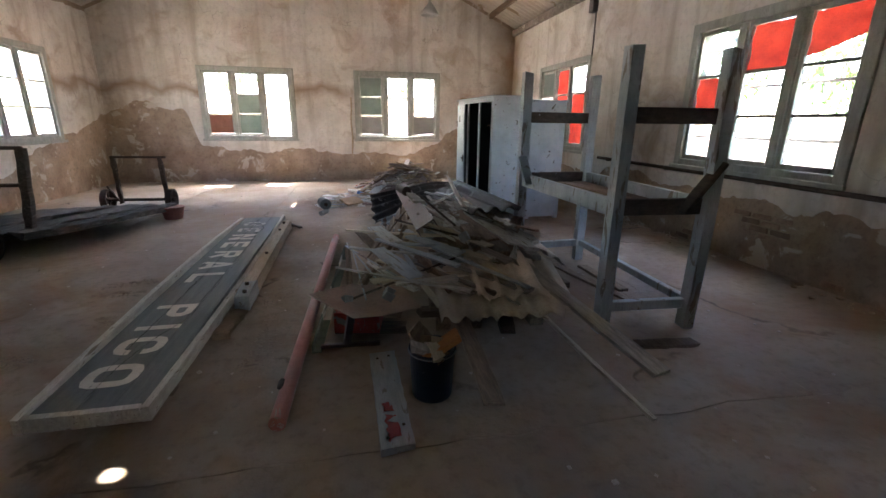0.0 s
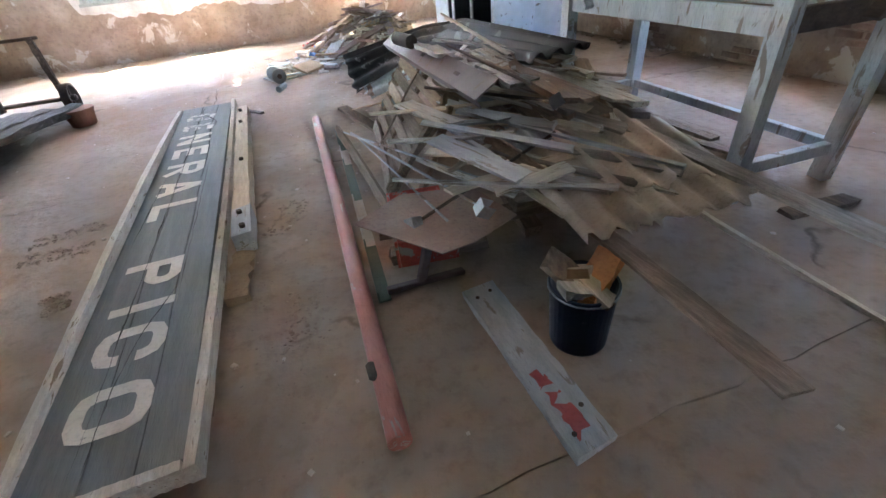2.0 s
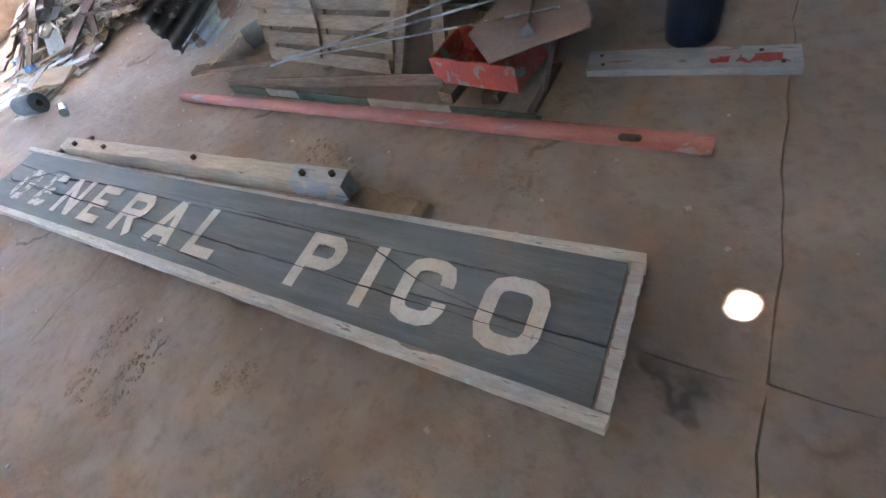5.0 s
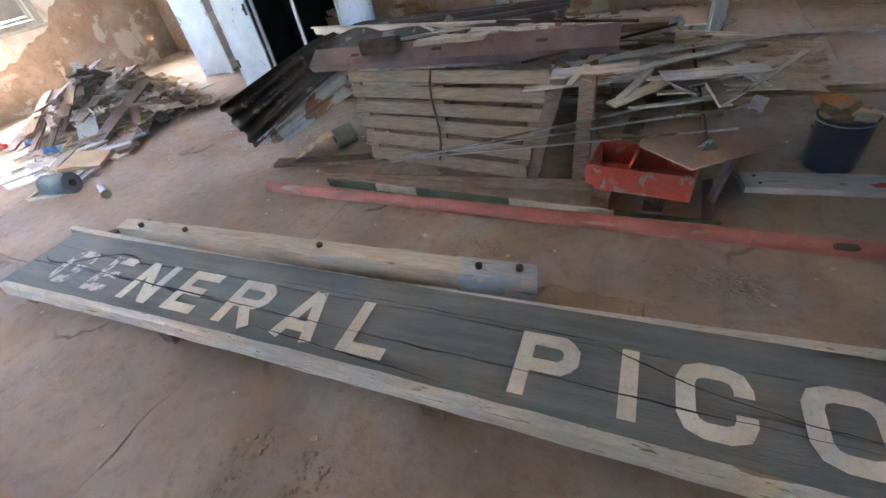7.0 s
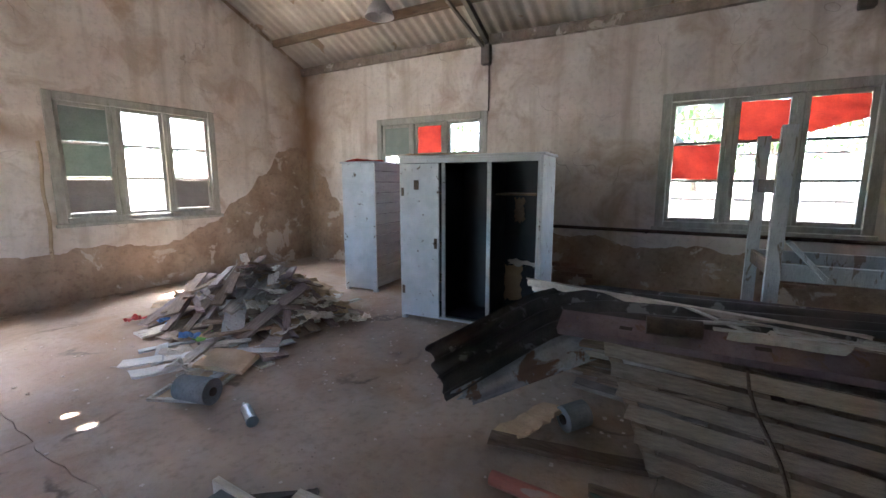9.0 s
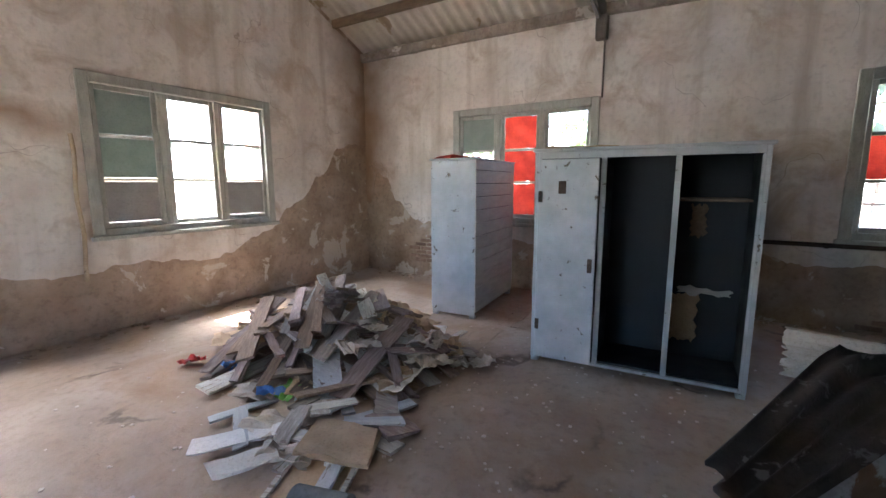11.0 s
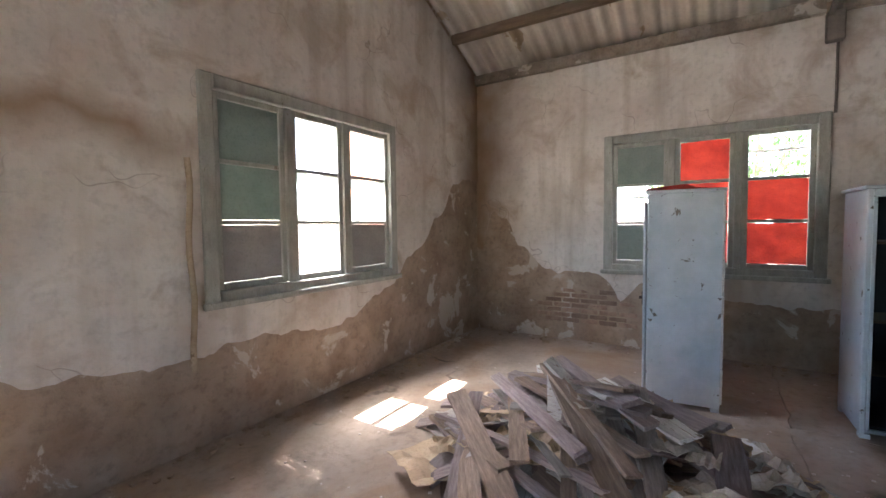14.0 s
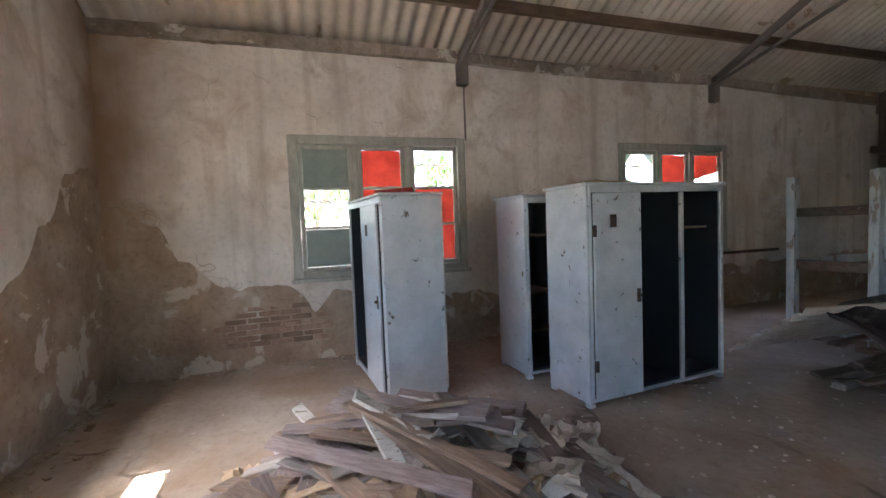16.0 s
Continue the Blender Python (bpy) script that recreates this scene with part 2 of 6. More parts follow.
TIMBER_GREY = surface("weathered_grey_board", (0.21, 0.18, 0.155), (0.40, 0.355, 0.31), 7.0, 0.9, 0.5, grain=(9, 1, 9), vary=0.35, fine=40)
TIMBER_BROWN = surface("weathered_brown_board", (0.13, 0.088, 0.062), (0.29, 0.21, 0.15), 7.0, 0.9, 0.5, grain=(9, 1, 9), vary=0.35, fine=40)
TIMBER_DUSTY = surface("dusty_purple_brown_board", (0.17, 0.125, 0.11), (0.32, 0.255, 0.235), 7.0, 0.9, 0.5, grain=(9, 1, 9), vary=0.25, fine=40)
CART_TIMBER = surface("rotten_dark_timber", (0.045, 0.034, 0.027), (0.13, 0.10, 0.08), 5.0, 0.95, 0.7, grain=(9, 1, 9), spots=(0.20, 0.165, 0.135), spot_at=0.62, spot_scale=5, fine=40)
TIMBER_WHITE = surface("whitewashed_board", (0.42, 0.40, 0.36), (0.62, 0.59, 0.53), 6.0, 0.85, 0.4, grain=(9, 1, 9), spots=(0.24, 0.19, 0.14), spot_at=0.58, spot_scale=7, vary=0.15, fine=40)
PALLET = surface("dusty_pallet_wood", (0.20, 0.15, 0.11), (0.34, 0.27, 0.205), 7.0, 0.9, 0.5, grain=(9, 1, 9), vary=0.15, fine=40)
CARD = surface("torn_cardboard", (0.33, 0.23, 0.14), (0.47, 0.35, 0.23), 5.0, 0.9, 0.3, vary=0.25)
PAPER = surface("dirty_paper", (0.38, 0.33, 0.27), (0.58, 0.53, 0.46), 5.0, 0.9, 0.3, vary=0.2)
BLACK_IRON = surface("blackened_iron", (0.025, 0.021, 0.02), (0.085, 0.07, 0.064), 4.0, 0.62, 0.4, metal=0.2, spots=(0.16, 0.15, 0.145), spot_at=0.6, spot_scale=6, fine=50)
GALVANISED = surface("dull_galvanised_iron", (0.20, 0.21, 0.22), (0.40, 0.41, 0.42), 3.0, 0.5, 0.25, metal=0.5, spots=(0.16, 0.10, 0.07), spot_at=0.56, spot_scale=3, fine=40)
FIBRO = surface("dusty_fibre_cement", (0.42, 0.34, 0.275), (0.60, 0.52, 0.44), 4.0, 0.9, 0.3, vary=0.1)
ROOFING = surface("weathered_roof_sheet", (0.46, 0.39, 0.32), (0.68, 0.62, 0.53), 1.2, 0.9, 0.3, spots=(0.34, 0.25, 0.17), spot_at=0.62, spot_scale=2, fine=20, fine_mix=0.3, world_space=True)
ROOF_TIMBER = surface("old_roof_timber", (0.13, 0.085, 0.055), (0.24, 0.165, 0.11), 4.0, 0.9, 0.4, grain=(5, 1, 5))
PLATE_TIMBER = surface("mortar_smeared_timber", (0.20, 0.16, 0.125), (0.36, 0.31, 0.26), 5.0, 0.95, 0.7, spots=(0.5, 0.45, 0.38), spot_at=0.58, spot_scale=3, fine=30)
TAN_PIPE = surface("tan_pipe", (0.38, 0.29, 0.19), (0.52, 0.42, 0.30), 8.0, 0.7, 0.3, spots=(0.24, 0.16, 0.10), spot_at=0.6, spot_scale=8)
TRUSS_STEEL = surface("brown_painted_steel", (0.13, 0.11, 0.10), (0.22, 0.19, 0.17), 6.0, 0.6, 0.2)
RED_PIPE = surface("faded_red_paint", (0.30, 0.09, 0.065), (0.46, 0.17, 0.13), 4.0, 0.55, 0.25, grain=(3, 0.6, 3), spots=(0.33, 0.25, 0.22), spot_at=0.62, spot_scale=5, fine=60)
CRATE_RED = surface("scuffed_red_crate", (0.36, 0.05, 0.03), (0.52, 0.10, 0.065), 6.0, 0.7, 0.3, spots=(0.30, 0.24, 0.21), spot_at=0.57, spot_scale=9)
GREEN_BAR = surface("green_bar_paint", (0.07, 0.10, 0.075), (0.13, 0.16, 0.12), 6.0, 0.6, 0.2, spots=(0.25, 0.22, 0.18), spot_at=0.66, spot_scale=8)
WHITE_BAND = surface("tan_white_band", (0.45, 0.40, 0.33), (0.6, 0.55, 0.47), 7.0, 0.7, 0.2)
IRON = surface("rusty_iron", (0.05, 0.035, 0.028), (0.12, 0.085, 0.065), 9.0, 0.7, 0.4, metal=0.5)
MAROON = surface("maroon_primer_steel", (0.13, 0.085, 0.085), (0.22, 0.16, 0.165), 5.0, 0.6, 0.2, metal=0.2, spots=(0.15, 0.09, 0.06), spot_at=0.6, spot_scale=6)
GREY_PLANK = surface("pale_grey_painted_plank", (0.33, 0.35, 0.37), (0.50, 0.52, 0.53), 5.0, 0.75, 0.35, grain=(6, 1, 6), spots=(0.27, 0.24, 0.21), spot_at=0.6, spot_scale=5)
STAIN_RED = surface("red_paint_smear", (0.36, 0.06, 0.055), (0.45, 0.12, 0.10), 14.0, 0.7, 0.2)
BUCKET_BLUE = surface("dark_navy_bucket", (0.010, 0.013, 0.024), (0.02, 0.026, 0.046), 5.0, 0.45, 0.15, spots=(0.12, 0.11, 0.11), spot_at=0.7, spot_scale=10)
ORANGE_TILE = surface("orange_clay", (0.48, 0.19, 0.07), (0.62, 0.28, 0.11), 8.0, 0.85, 0.3)
HARDBOARD = surface("brown_hardboard", (0.28, 0.18, 0.145), (0.39, 0.28, 0.235), 4.0, 0.75, 0.15, spots=(0.38, 0.33, 0.29), spot_at=0.64, spot_scale=4)
TAR_ROLL = surface("grey_tar_paper", (0.12, 0.13, 0.13), (0.22, 0.23, 0.23), 8.0, 0.85, 0.3)
WHITE_ENAMEL = surface("dusty_enamel", (0.55, 0.53, 0.48), (0.7, 0.68, 0.63), 5.0, 0.4, 0.1, spots=(0.35, 0.28, 0.2), spot_at=0.66)
WHITE_PAPER = surface("white_paper", (0.60, 0.59, 0.57), (0.75, 0.74, 0.72), 6.0, 0.85, 0.3, spots=(0.45, 0.39, 0.32), spot_at=0.63, spot_scale=9)
BLUE_WRAP = surface("blue_wrapper", (0.06, 0.16, 0.42), (0.12, 0.28, 0.58), 9.0, 0.4, 0.2)
GREEN_WRAP = surface("green_wrapper", (0.09, 0.30, 0.06), (0.2, 0.45, 0.1), 9.0, 0.4, 0.2)
RED_WRAP = surface("red_wrapper", (0.42, 0.03, 0.03), (0.55, 0.06, 0.05), 9.0, 0.4, 0.2)
EARTH = surface("pale_yard_ground", (0.46, 0.41, 0.34), (0.62, 0.57, 0.50), 0.5, 0.95, 0.3, fine=6, world_space=True)
ORANGE_WALL = surface("orange_limewash", (0.50, 0.20, 0.12), (0.60, 0.28, 0.18), 1.5, 0.9, 0.2)
LEAF = surface("leaf", (0.05, 0.11, 0.025), (0.12, 0.19, 0.05), 3.0, 0.6, 0.0, vary=0.3, translucent=0.35)
BARK = surface("bark", (0.10, 0.075, 0.05), (0.18, 0.14, 0.10), 6.0, 0.95, 0.6)
CLEAR = bpy.data.materials.new("dusty_window_glass")
CLEAR.use_nodes = True
CLEAR.node_tree.nodes["Principled BSDF"].inputs["Transmission Weight"].default_value = 1.0
CLEAR.node_tree.nodes["Principled BSDF"].inputs["Roughness"].default_value = 0.08
CLEAR.node_tree.nodes["Principled BSDF"].inputs["IOR"].default_value = 1.02
BOTTLE = bpy.data.materials.new("clear_bottle_plastic")
BOTTLE.use_nodes = True
BOTTLE.node_tree.nodes["Principled BSDF"].inputs["Transmission Weight"].default_value = 0.6
BOTTLE.node_tree.nodes["Principled BSDF"].inputs["Roughness"].default_value = 0.25
BOTTLE.node_tree.nodes["Principled BSDF"].inputs["Base Color"].default_value = (0.75, 0.78, 0.76, 1)


# ---- building tools ----
def cuboid(bm, x0, x1, y0, y1, z0, z1, m=None, bevel=0.0):
    size, mid = (x1 - x0, y1 - y0, z1 - z0), ((x0 + x1) / 2, (y0 + y1) / 2, (z0 + z1) / 2)
    mat = (m or Matrix()) @ Matrix.LocRotScale(mid, None, size)
    vs = bmesh.ops.create_cube(bm, size=1.0, matrix=mat)["verts"]
    if bevel:
        bmesh.ops.bevel(bm, geom=list({e for v in vs for e in v.link_edges}), offset=bevel, segments=1, affect="EDGES", profile=0.5)
    return vs


def axis_frame(a, b, up=(0, 0, 1)):
    """A frame at the middle of a and b, with y along a to b."""
    a, b = Vector(a), Vector(b)
    y = (b - a).normalized()
    x = y.cross(Vector(up))
    x = x.normalized() if x.length > 1e-4 else Vector((1, 0, 0))
    z = x.cross(y)
    m = Matrix((x, y, z)).transposed().to_4x4()
    m.translation = (a + b) / 2
    return m, (b - a).length


def bar(bm, a, b, w, h, up=(0, 0, 1), bevel=0.004):
    m, ln = axis_frame(a, b, up)
    cuboid(bm, -w / 2, w / 2, -ln / 2, ln / 2, -h / 2, h / 2, m, bevel)


def tube(bm, a, b, r0, r1=None, seg=20, caps=True):
    m, ln = axis_frame(a, b)
    bmesh.ops.create_cone(bm, cap_ends=caps, segments=seg, radius1=r0, radius2=r0 if r1 is None else r1, depth=ln,
                          matrix=m @ pose(0, 0, 0, -90, 0, 0))


def wire(bm, points, r, seg=6):
    for a, b in zip(points, points[1:]):
        tube(bm, a, b, r, seg=seg)


def rough_board(bm, w, length, t, seed, m=None, n=7, wear=0.006, taper=0.0):
    """A plank along y with wavering edges, slight bow and splintered ends."""
    rnd = random.Random(seed)
    m = m or Matrix()
    rings = []
    bow = rnd.uniform(-0.012, 0.012) * length
    skew = rnd.uniform(-0.3, 0.3) * w
    for i in range(n + 1):
        f = i / n
        y = (f - 0.5) * length
        hw = w / 2 * (1 - taper * f)
        dz = bow * (1 - (2 * f - 1) ** 2)
        ring = []
        for sx, sz in ((-1, -1), (1, -1), (1, 1), (-1, 1)):
            e = skew * sx * 0.5 + rnd.uniform(-wear, wear) * 2 if i in (0, n) else 0
            ring.append(bm.verts.new(m @ Vector((sx * hw + rnd.uniform(-wear, wear), y + e, sz * t / 2 + dz + rnd.uniform(-wear, wear) * 0.25))))
        rings.append(ring)
    for a, b in zip(rings, rings[1:]):
        for k in range(4):
            bm.faces.new((a[k], a[(k + 1) % 4], b[(k + 1) % 4], b[k]))
    bm.faces.new(rings[0][::-1]), bm.faces.new(rings[-1])


def sheet(bm, corner, width, length, pitch=0.076, amp=0.009, t=0.0025, rows=10, bend=None, seed=1, ragged=0.01):
    """A corrugated sheet: waves across its width, running along its length. corner(u, v) gives the middle surface."""
    rnd = random.Random(seed)
    cols = int(width / pitch * 6)
    jag0 = [rnd.uniform(-ragged, ragged) for _ in range(cols + 1)]
    jag1 = [rnd.uniform(-ragged, ragged) for _ in range(cols + 1)]
    grid = []
    for j in range(rows + 1):
        row = []
        for i in range(cols + 1):
            u, v = i / cols, j / rows
            vv = v + ((jag0[i] * (1 - v)) + jag1[i] * v) / length
            p = Vector(corner(u, vv))
            du = Vector(corner(min(u + 0.01, 1.01), vv)) - Vector(corner(u - 0.01, vv))
            dv = Vector(corner(u, vv + 0.01)) - Vector(corner(u, vv - 0.01))
            nrm = du.cross(dv).normalized()
            row.append((p + nrm * amp * math.sin(u * width / pitch * math.tau), nrm))
        grid.append(row)
    top = [[bm.verts.new(p + q * t / 2) for p, q in r] for r in grid]
    low = [[bm.verts.new(p - q * t / 2) for p, q in r] for r in grid]
    for j in range(rows):
        for i in range(cols):
            bm.faces.new((top[j][i], top[j][i + 1], top[j + 1][i + 1], top[j + 1][i]))
            bm.faces.new((low[j][i], low[j + 1][i], low[j + 1][i + 1], low[j][i + 1]))
    for j in range(rows):
        for i in (0, cols):
            bm.faces.new((top[j][i], top[j + 1][i], low[j + 1][i], low[j][i]))
    for i in range(cols):
        for j in (0, rows):
            bm.faces.new((top[j][i], low[j][i], low[j][i + 1], top[j][i + 1]))


def flat_panel(bm, outline, t, m):
    """A flat plate of thickness t whose outline lies in m's xy plane."""
    low = [bm.verts.new(m @ Vector((x, y, 0))) for x, y in outline]
    top = [bm.verts.new(m @ Vector((x, y, t))) for x, y in outline]
    bm.faces.new(low[::-1]), bm.faces.new(top)
    for i in range(len(low)):
        j = (i + 1) % len(low)
        bm.faces.new((low[i], low[j], top[j], top[i]))


def mesh_of(name, bm, material, smooth=False):
    me = bpy.data.meshes.new(name)
    bmesh.ops.recalc_face_normals(bm, faces=bm.faces)
    bm.to_mesh(me)
    bm.free()
    me.materials.append(material)
    if smooth:
        for p in me.polygons:
            p.use_smooth = True
    return me


def part(name, bm, material, parent, label="", smooth=False):
    ob = new(name, mesh_of(name, bm, material, smooth))
    ob.parent = parent
    if label:
        ob["label"] = label
    return ob


def solid(name, bm, material, label="", category="", group="", kind="", m=None, smooth=False):
    ob = new(name, mesh_of(name, bm, material, smooth))
    if m is not None:
        ob.matrix_world = m
    return tagged(ob, label, category, group, kind)


def thing(name, label, category, group="", m=None, kind=""):
    ob = new(name)
    ob.empty_display_size = 0.1
    if m is not None:
        ob.matrix_world = m
    return tagged(ob, label, category, group, kind)


def B():
    return bmesh.new()


def brick_box(x0, x1, y0, y1, z0, z1, bevel=0.0):
    bm = B()
    cuboid(bm, x0, x1, y0, y1, z0, z1, None, bevel)
    return bm


# ---- the hall: walls, floor, roof ----
WEST, EAST, NORTH, SOUTH = -4.9, 4.65, 11.86, -8.0
RIDGE_X, EAVES, SLOPE = -0.125, 3.72, 0.46
THICK = 0.32


def roof_z(x):
    return EAVES + SLOPE * (EAST - RIDGE_X - abs(x - RIDGE_X))


# along-wall start, end, sill, head of each window
WIN_N = [(-2.88, -0.84, 1.0, 2.58), (0.61, 2.68, 1.0, 2.58)]
WIN_E = [(-2.9, -0.82, 0.95, 2.57), (3.44, 5.49, 0.95, 2.57), (7.95, 10.03, 0.95, 2.57)]
WIN_W = [(8.1, 10.16, 1.03, 2.62)]


def pieces_round(holes, a0, a1, z0, top):
    """Spans of a wall round its openings: (a0, a1, z0, z1 or None for the roofline)."""
    out, a = [], a0
    for h0, h1, sill, head in sorted(holes):
        out += [(a, h0, z0, None), (h0, h1, z0, sill), (h0, h1, head, None)]
        a = h1
    return out + [(a, a1, z0, None)]


def wall_along_x(name, y0, y1, holes, label):
    bm = B()
    for a0, a1, z0, z1 in pieces_round(holes, WEST - THICK, EAST + THICK, -0.1, None):
        cuts = [a0] + ([RIDGE_X] if a0 < RIDGE_X < a1 and z1 is None else []) + [a1]
        for c0, c1 in zip(cuts, cuts[1:]):
            t0, t1 = (z1, z1) if z1 is not None else (roof_z(c0) - 0.02, roof_z(c1) - 0.02)
            v = [bm.verts.new(p) for p in ((c0, y0, z0), (c1, y0, z0), (c1, y1, z0), (c0, y1, z0), (c0, y0, t0), (c1, y0, t1), (c1, y1, t1), (c0, y1, t0))]
            for f in ((0, 3, 2, 1), (4, 5, 6, 7), (0, 1, 5, 4), (1, 2, 6, 5), (2, 3, 7, 6), (3, 0, 4, 7)):
                bm.faces.new([v[k] for k in f])
    return solid(name, bm, RENDER_COAT, label, "wall", kind="structure")


def wall_along_y(name, x0, x1, holes, label):
    bm = B()
    for a0, a1, z0, z1 in pieces_round(holes, SOUTH, NORTH, -0.1, None):
        cuboid(bm, x0, x1, a0, a1, z0, 3.66 if z1 is None else z1)
    return solid(name, bm, RENDER_COAT, label, "wall", kind="structure")


wall_north = wall_along_x("wall_north", NORTH, NORTH + THICK, WIN_N, "gable wall of crumbling plaster over brown render")
wall_south = wall_along_x("wall_south", SOUTH - THICK, SOUTH, [], "plain gable wall of old plaster and render")
wall_east = wall_along_y("wall_east", EAST, EAST + THICK, WIN_E, "long wall of fallen plaster over brick and render")
wall_west = wall_along_y("wall_west", WEST - THICK, WEST, WIN_W, "long wall of stained plaster with bare lower band")


def edge_curve(stops):
    """Height of the plaster's broken lower edge along a wall, from a few stops, with a ragged fringe."""
    def height(a):
        h = stops[-1][1] if a >= stops[-1][0] else stops[0][1]
        for (p, hp), (q, hq) in zip(stops, stops[1:]):
            if p <= a <= q:
                f = (a - p) / (q - p)
                h = hp + (hq - hp) * f * f * (3 - 2 * f)
        r = noise.noise((a * 2.3, stops[0][0], 0)) * 0.09 + noise.noise((a * 9, 1.7, stops[0][1])) * 0.045 + noise.noise((a * 31, 4.1, 0)) * 0.018
        return h + r
    return height


def plaster_skin(parent, place, holes, a0, a1, height, top):
    """A 14 mm coat of plaster that ends in a broken edge above the bare lower wall."""
    bm = B()
    step = 0.035
    marks = sorted({a0, a1, *(h for w in holes for h in w[:2]), *(a0 + k * step for k in range(int((a1 - a0) / step)))})
    for p, q in zip(marks, marks[1:]):
        if q - p < 1e-4:
            continue
        mid = (p + q) / 2
        hole = next((w for w in holes if w[0] < mid < w[1]), None)
        hp, hq = height(p), height(q)
        spans = [((hp, hq), (top(p), top(q)))]
        if hole:
            spans = [((hp, hq), (hole[2], hole[2]))] if max(hp, hq) < hole[2] - 0.01 else []
            spans += [((hole[3], hole[3]), (top(p), top(q)))]
        for (l0, l1), (u0, u1) in spans:
            f = [bm.verts.new(place(a, d, z)) for a, z in ((p, l0), (q, l1), (q, u1), (p, u0)) for d in (0.014, -0.004)]
            bm.faces.new((f[0], f[2], f[4], f[6]))
            bm.faces.new((f[0], f[1], f[3], f[2]))
            bm.faces.new((f[4], f[5], f[7], f[6]))
    bmesh.ops.remove_doubles(bm, verts=bm.verts, dist=0.0004)
    return part("plaster", bm, PLASTER, parent, "stained off-white limewashed plaster coat")


edge_n = edge_curve([(-4.9, 1.55), (-4.2, 1.82), (-3.3, 1.62), (-2.95, 0.85), (-1.9, 0.7), (-0.6, 0.76), (0.3, 0.62), (1.1, 0.68), (1.8, 0.58), (2.55, 0.86), (3.15, 1.28), (3.6, 1.65), (3.95, 2.05), (4.4, 2.2), (4.65, 2.2)])
edge_e = edge_curve([(-4.6, 0.6), (2.0, 0.7), (3.6, 0.64), (5.4, 0.7), (6.7, 0.78), (7.6, 0.6), (9.2, 0.66), (9.6, 0.78), (9.83, 0.6), (10.05, 0.86), (10.8, 0.95), (11.2, 1.2), (11.4, 1.62), (11.6, 1.72), (11.78, 1.2)])
edge_w = edge_curve([(-4.6, 0.5), (6.0, 0.45), (8.4, 0.5), (9.5, 0.9), (10.1, 1.1), (11.0, 1.25), (11.86, 1.55)])
plaster_skin(wall_north, lambda a, d, z: (a, NORTH - d, z), WIN_N, WEST, EAST, edge_n, lambda a: roof_z(a) - 0.1)
plaster_skin(wall_south, lambda a, d, z: (a, SOUTH + d, z), [], WEST, EAST, lambda a: 0.5, lambda a: roof_z(a) - 0.1)
ragged_top = lambda a: 3.56 + 0.05 * noise.noise((a * 3.1, 0, 7)) + 0.03 * noise.noise((a * 13, 0, 3))
plaster_skin(wall_east, lambda a, d, z: (EAST - d, a, z), WIN_E, SOUTH, NORTH, edge_e, ragged_top)
plaster_skin(wall_west, lambda a, d, z: (WEST + d, a, z), WIN_W, SOUTH, NORTH, edge_w, ragged_top)

# floor: a dirt bed and broad concrete slabs with open joints
bm = B()
cuboid(bm, WEST, EAST, SOUTH, NORTH, -0.2, -0.035)
floor = solid("floor", bm, BED, "dusty concrete floor in broad cracked slabs", "floor", kind="structure")
joint_x, joint_y = [WEST, -2.6, -0.8, 2.95, EAST], [SOUTH, -1.2, 2.08, 5.15, 8.35, NORTH]
for i, (x0, x1) in enumerate(zip(joint_x, joint_x[1:])):
    for j, (y0, y1) in enumerate(zip(joint_y, joint_y[1:])):
        bm = B()
        n = 28
        rnd = random.Random(i * 10 + j)
        ring = []
        for k in range(4 * n):
            s, f = divmod(k, n)
            f /= n
            x, y = ((x0 + (x1 - x0) * f, y0), (x1, y0 + (y1 - y0) * f), (x1 - (x1 - x0) * f, y1), (x0, y1 - (y1 - y0) * f))[s]
            inset = 0.0015 + 0.005 * abs(noise.noise((x * 5, y * 5, 2)))
            wob = 0.05 * noise.noise((x * 1.3, y * 1.3, 0)) + 0.03 * noise.noise((x * 6, y * 6, 3))
            if s in (0, 2):
                y += wob * (SOUTH < y < NORTH) + (inset if s == 0 else -inset)
            else:
                x += wob * (WEST < x < EAST) + (inset if s == 3 else -inset)
            ring.append((x, y))
        flat_panel(bm, ring, 0.05, pose(0, 0, -0.05 + rnd.uniform(-0.003, 0.0)))
        part("slab", bm, FLOOR, floor)

# roof of corrugated sheets, with a few small holes that let sun spots fall
HOLES = [(-0.56, 8.55), (-0.54, 8.27), (-0.59, 2.2)]


def sun_source(x, y):
    """Where the sun ray that reaches the floor at (x, y) comes through the roof."""
    return x, y + roof_z(x) / math.tan(radians(SUN_ELEVATION))


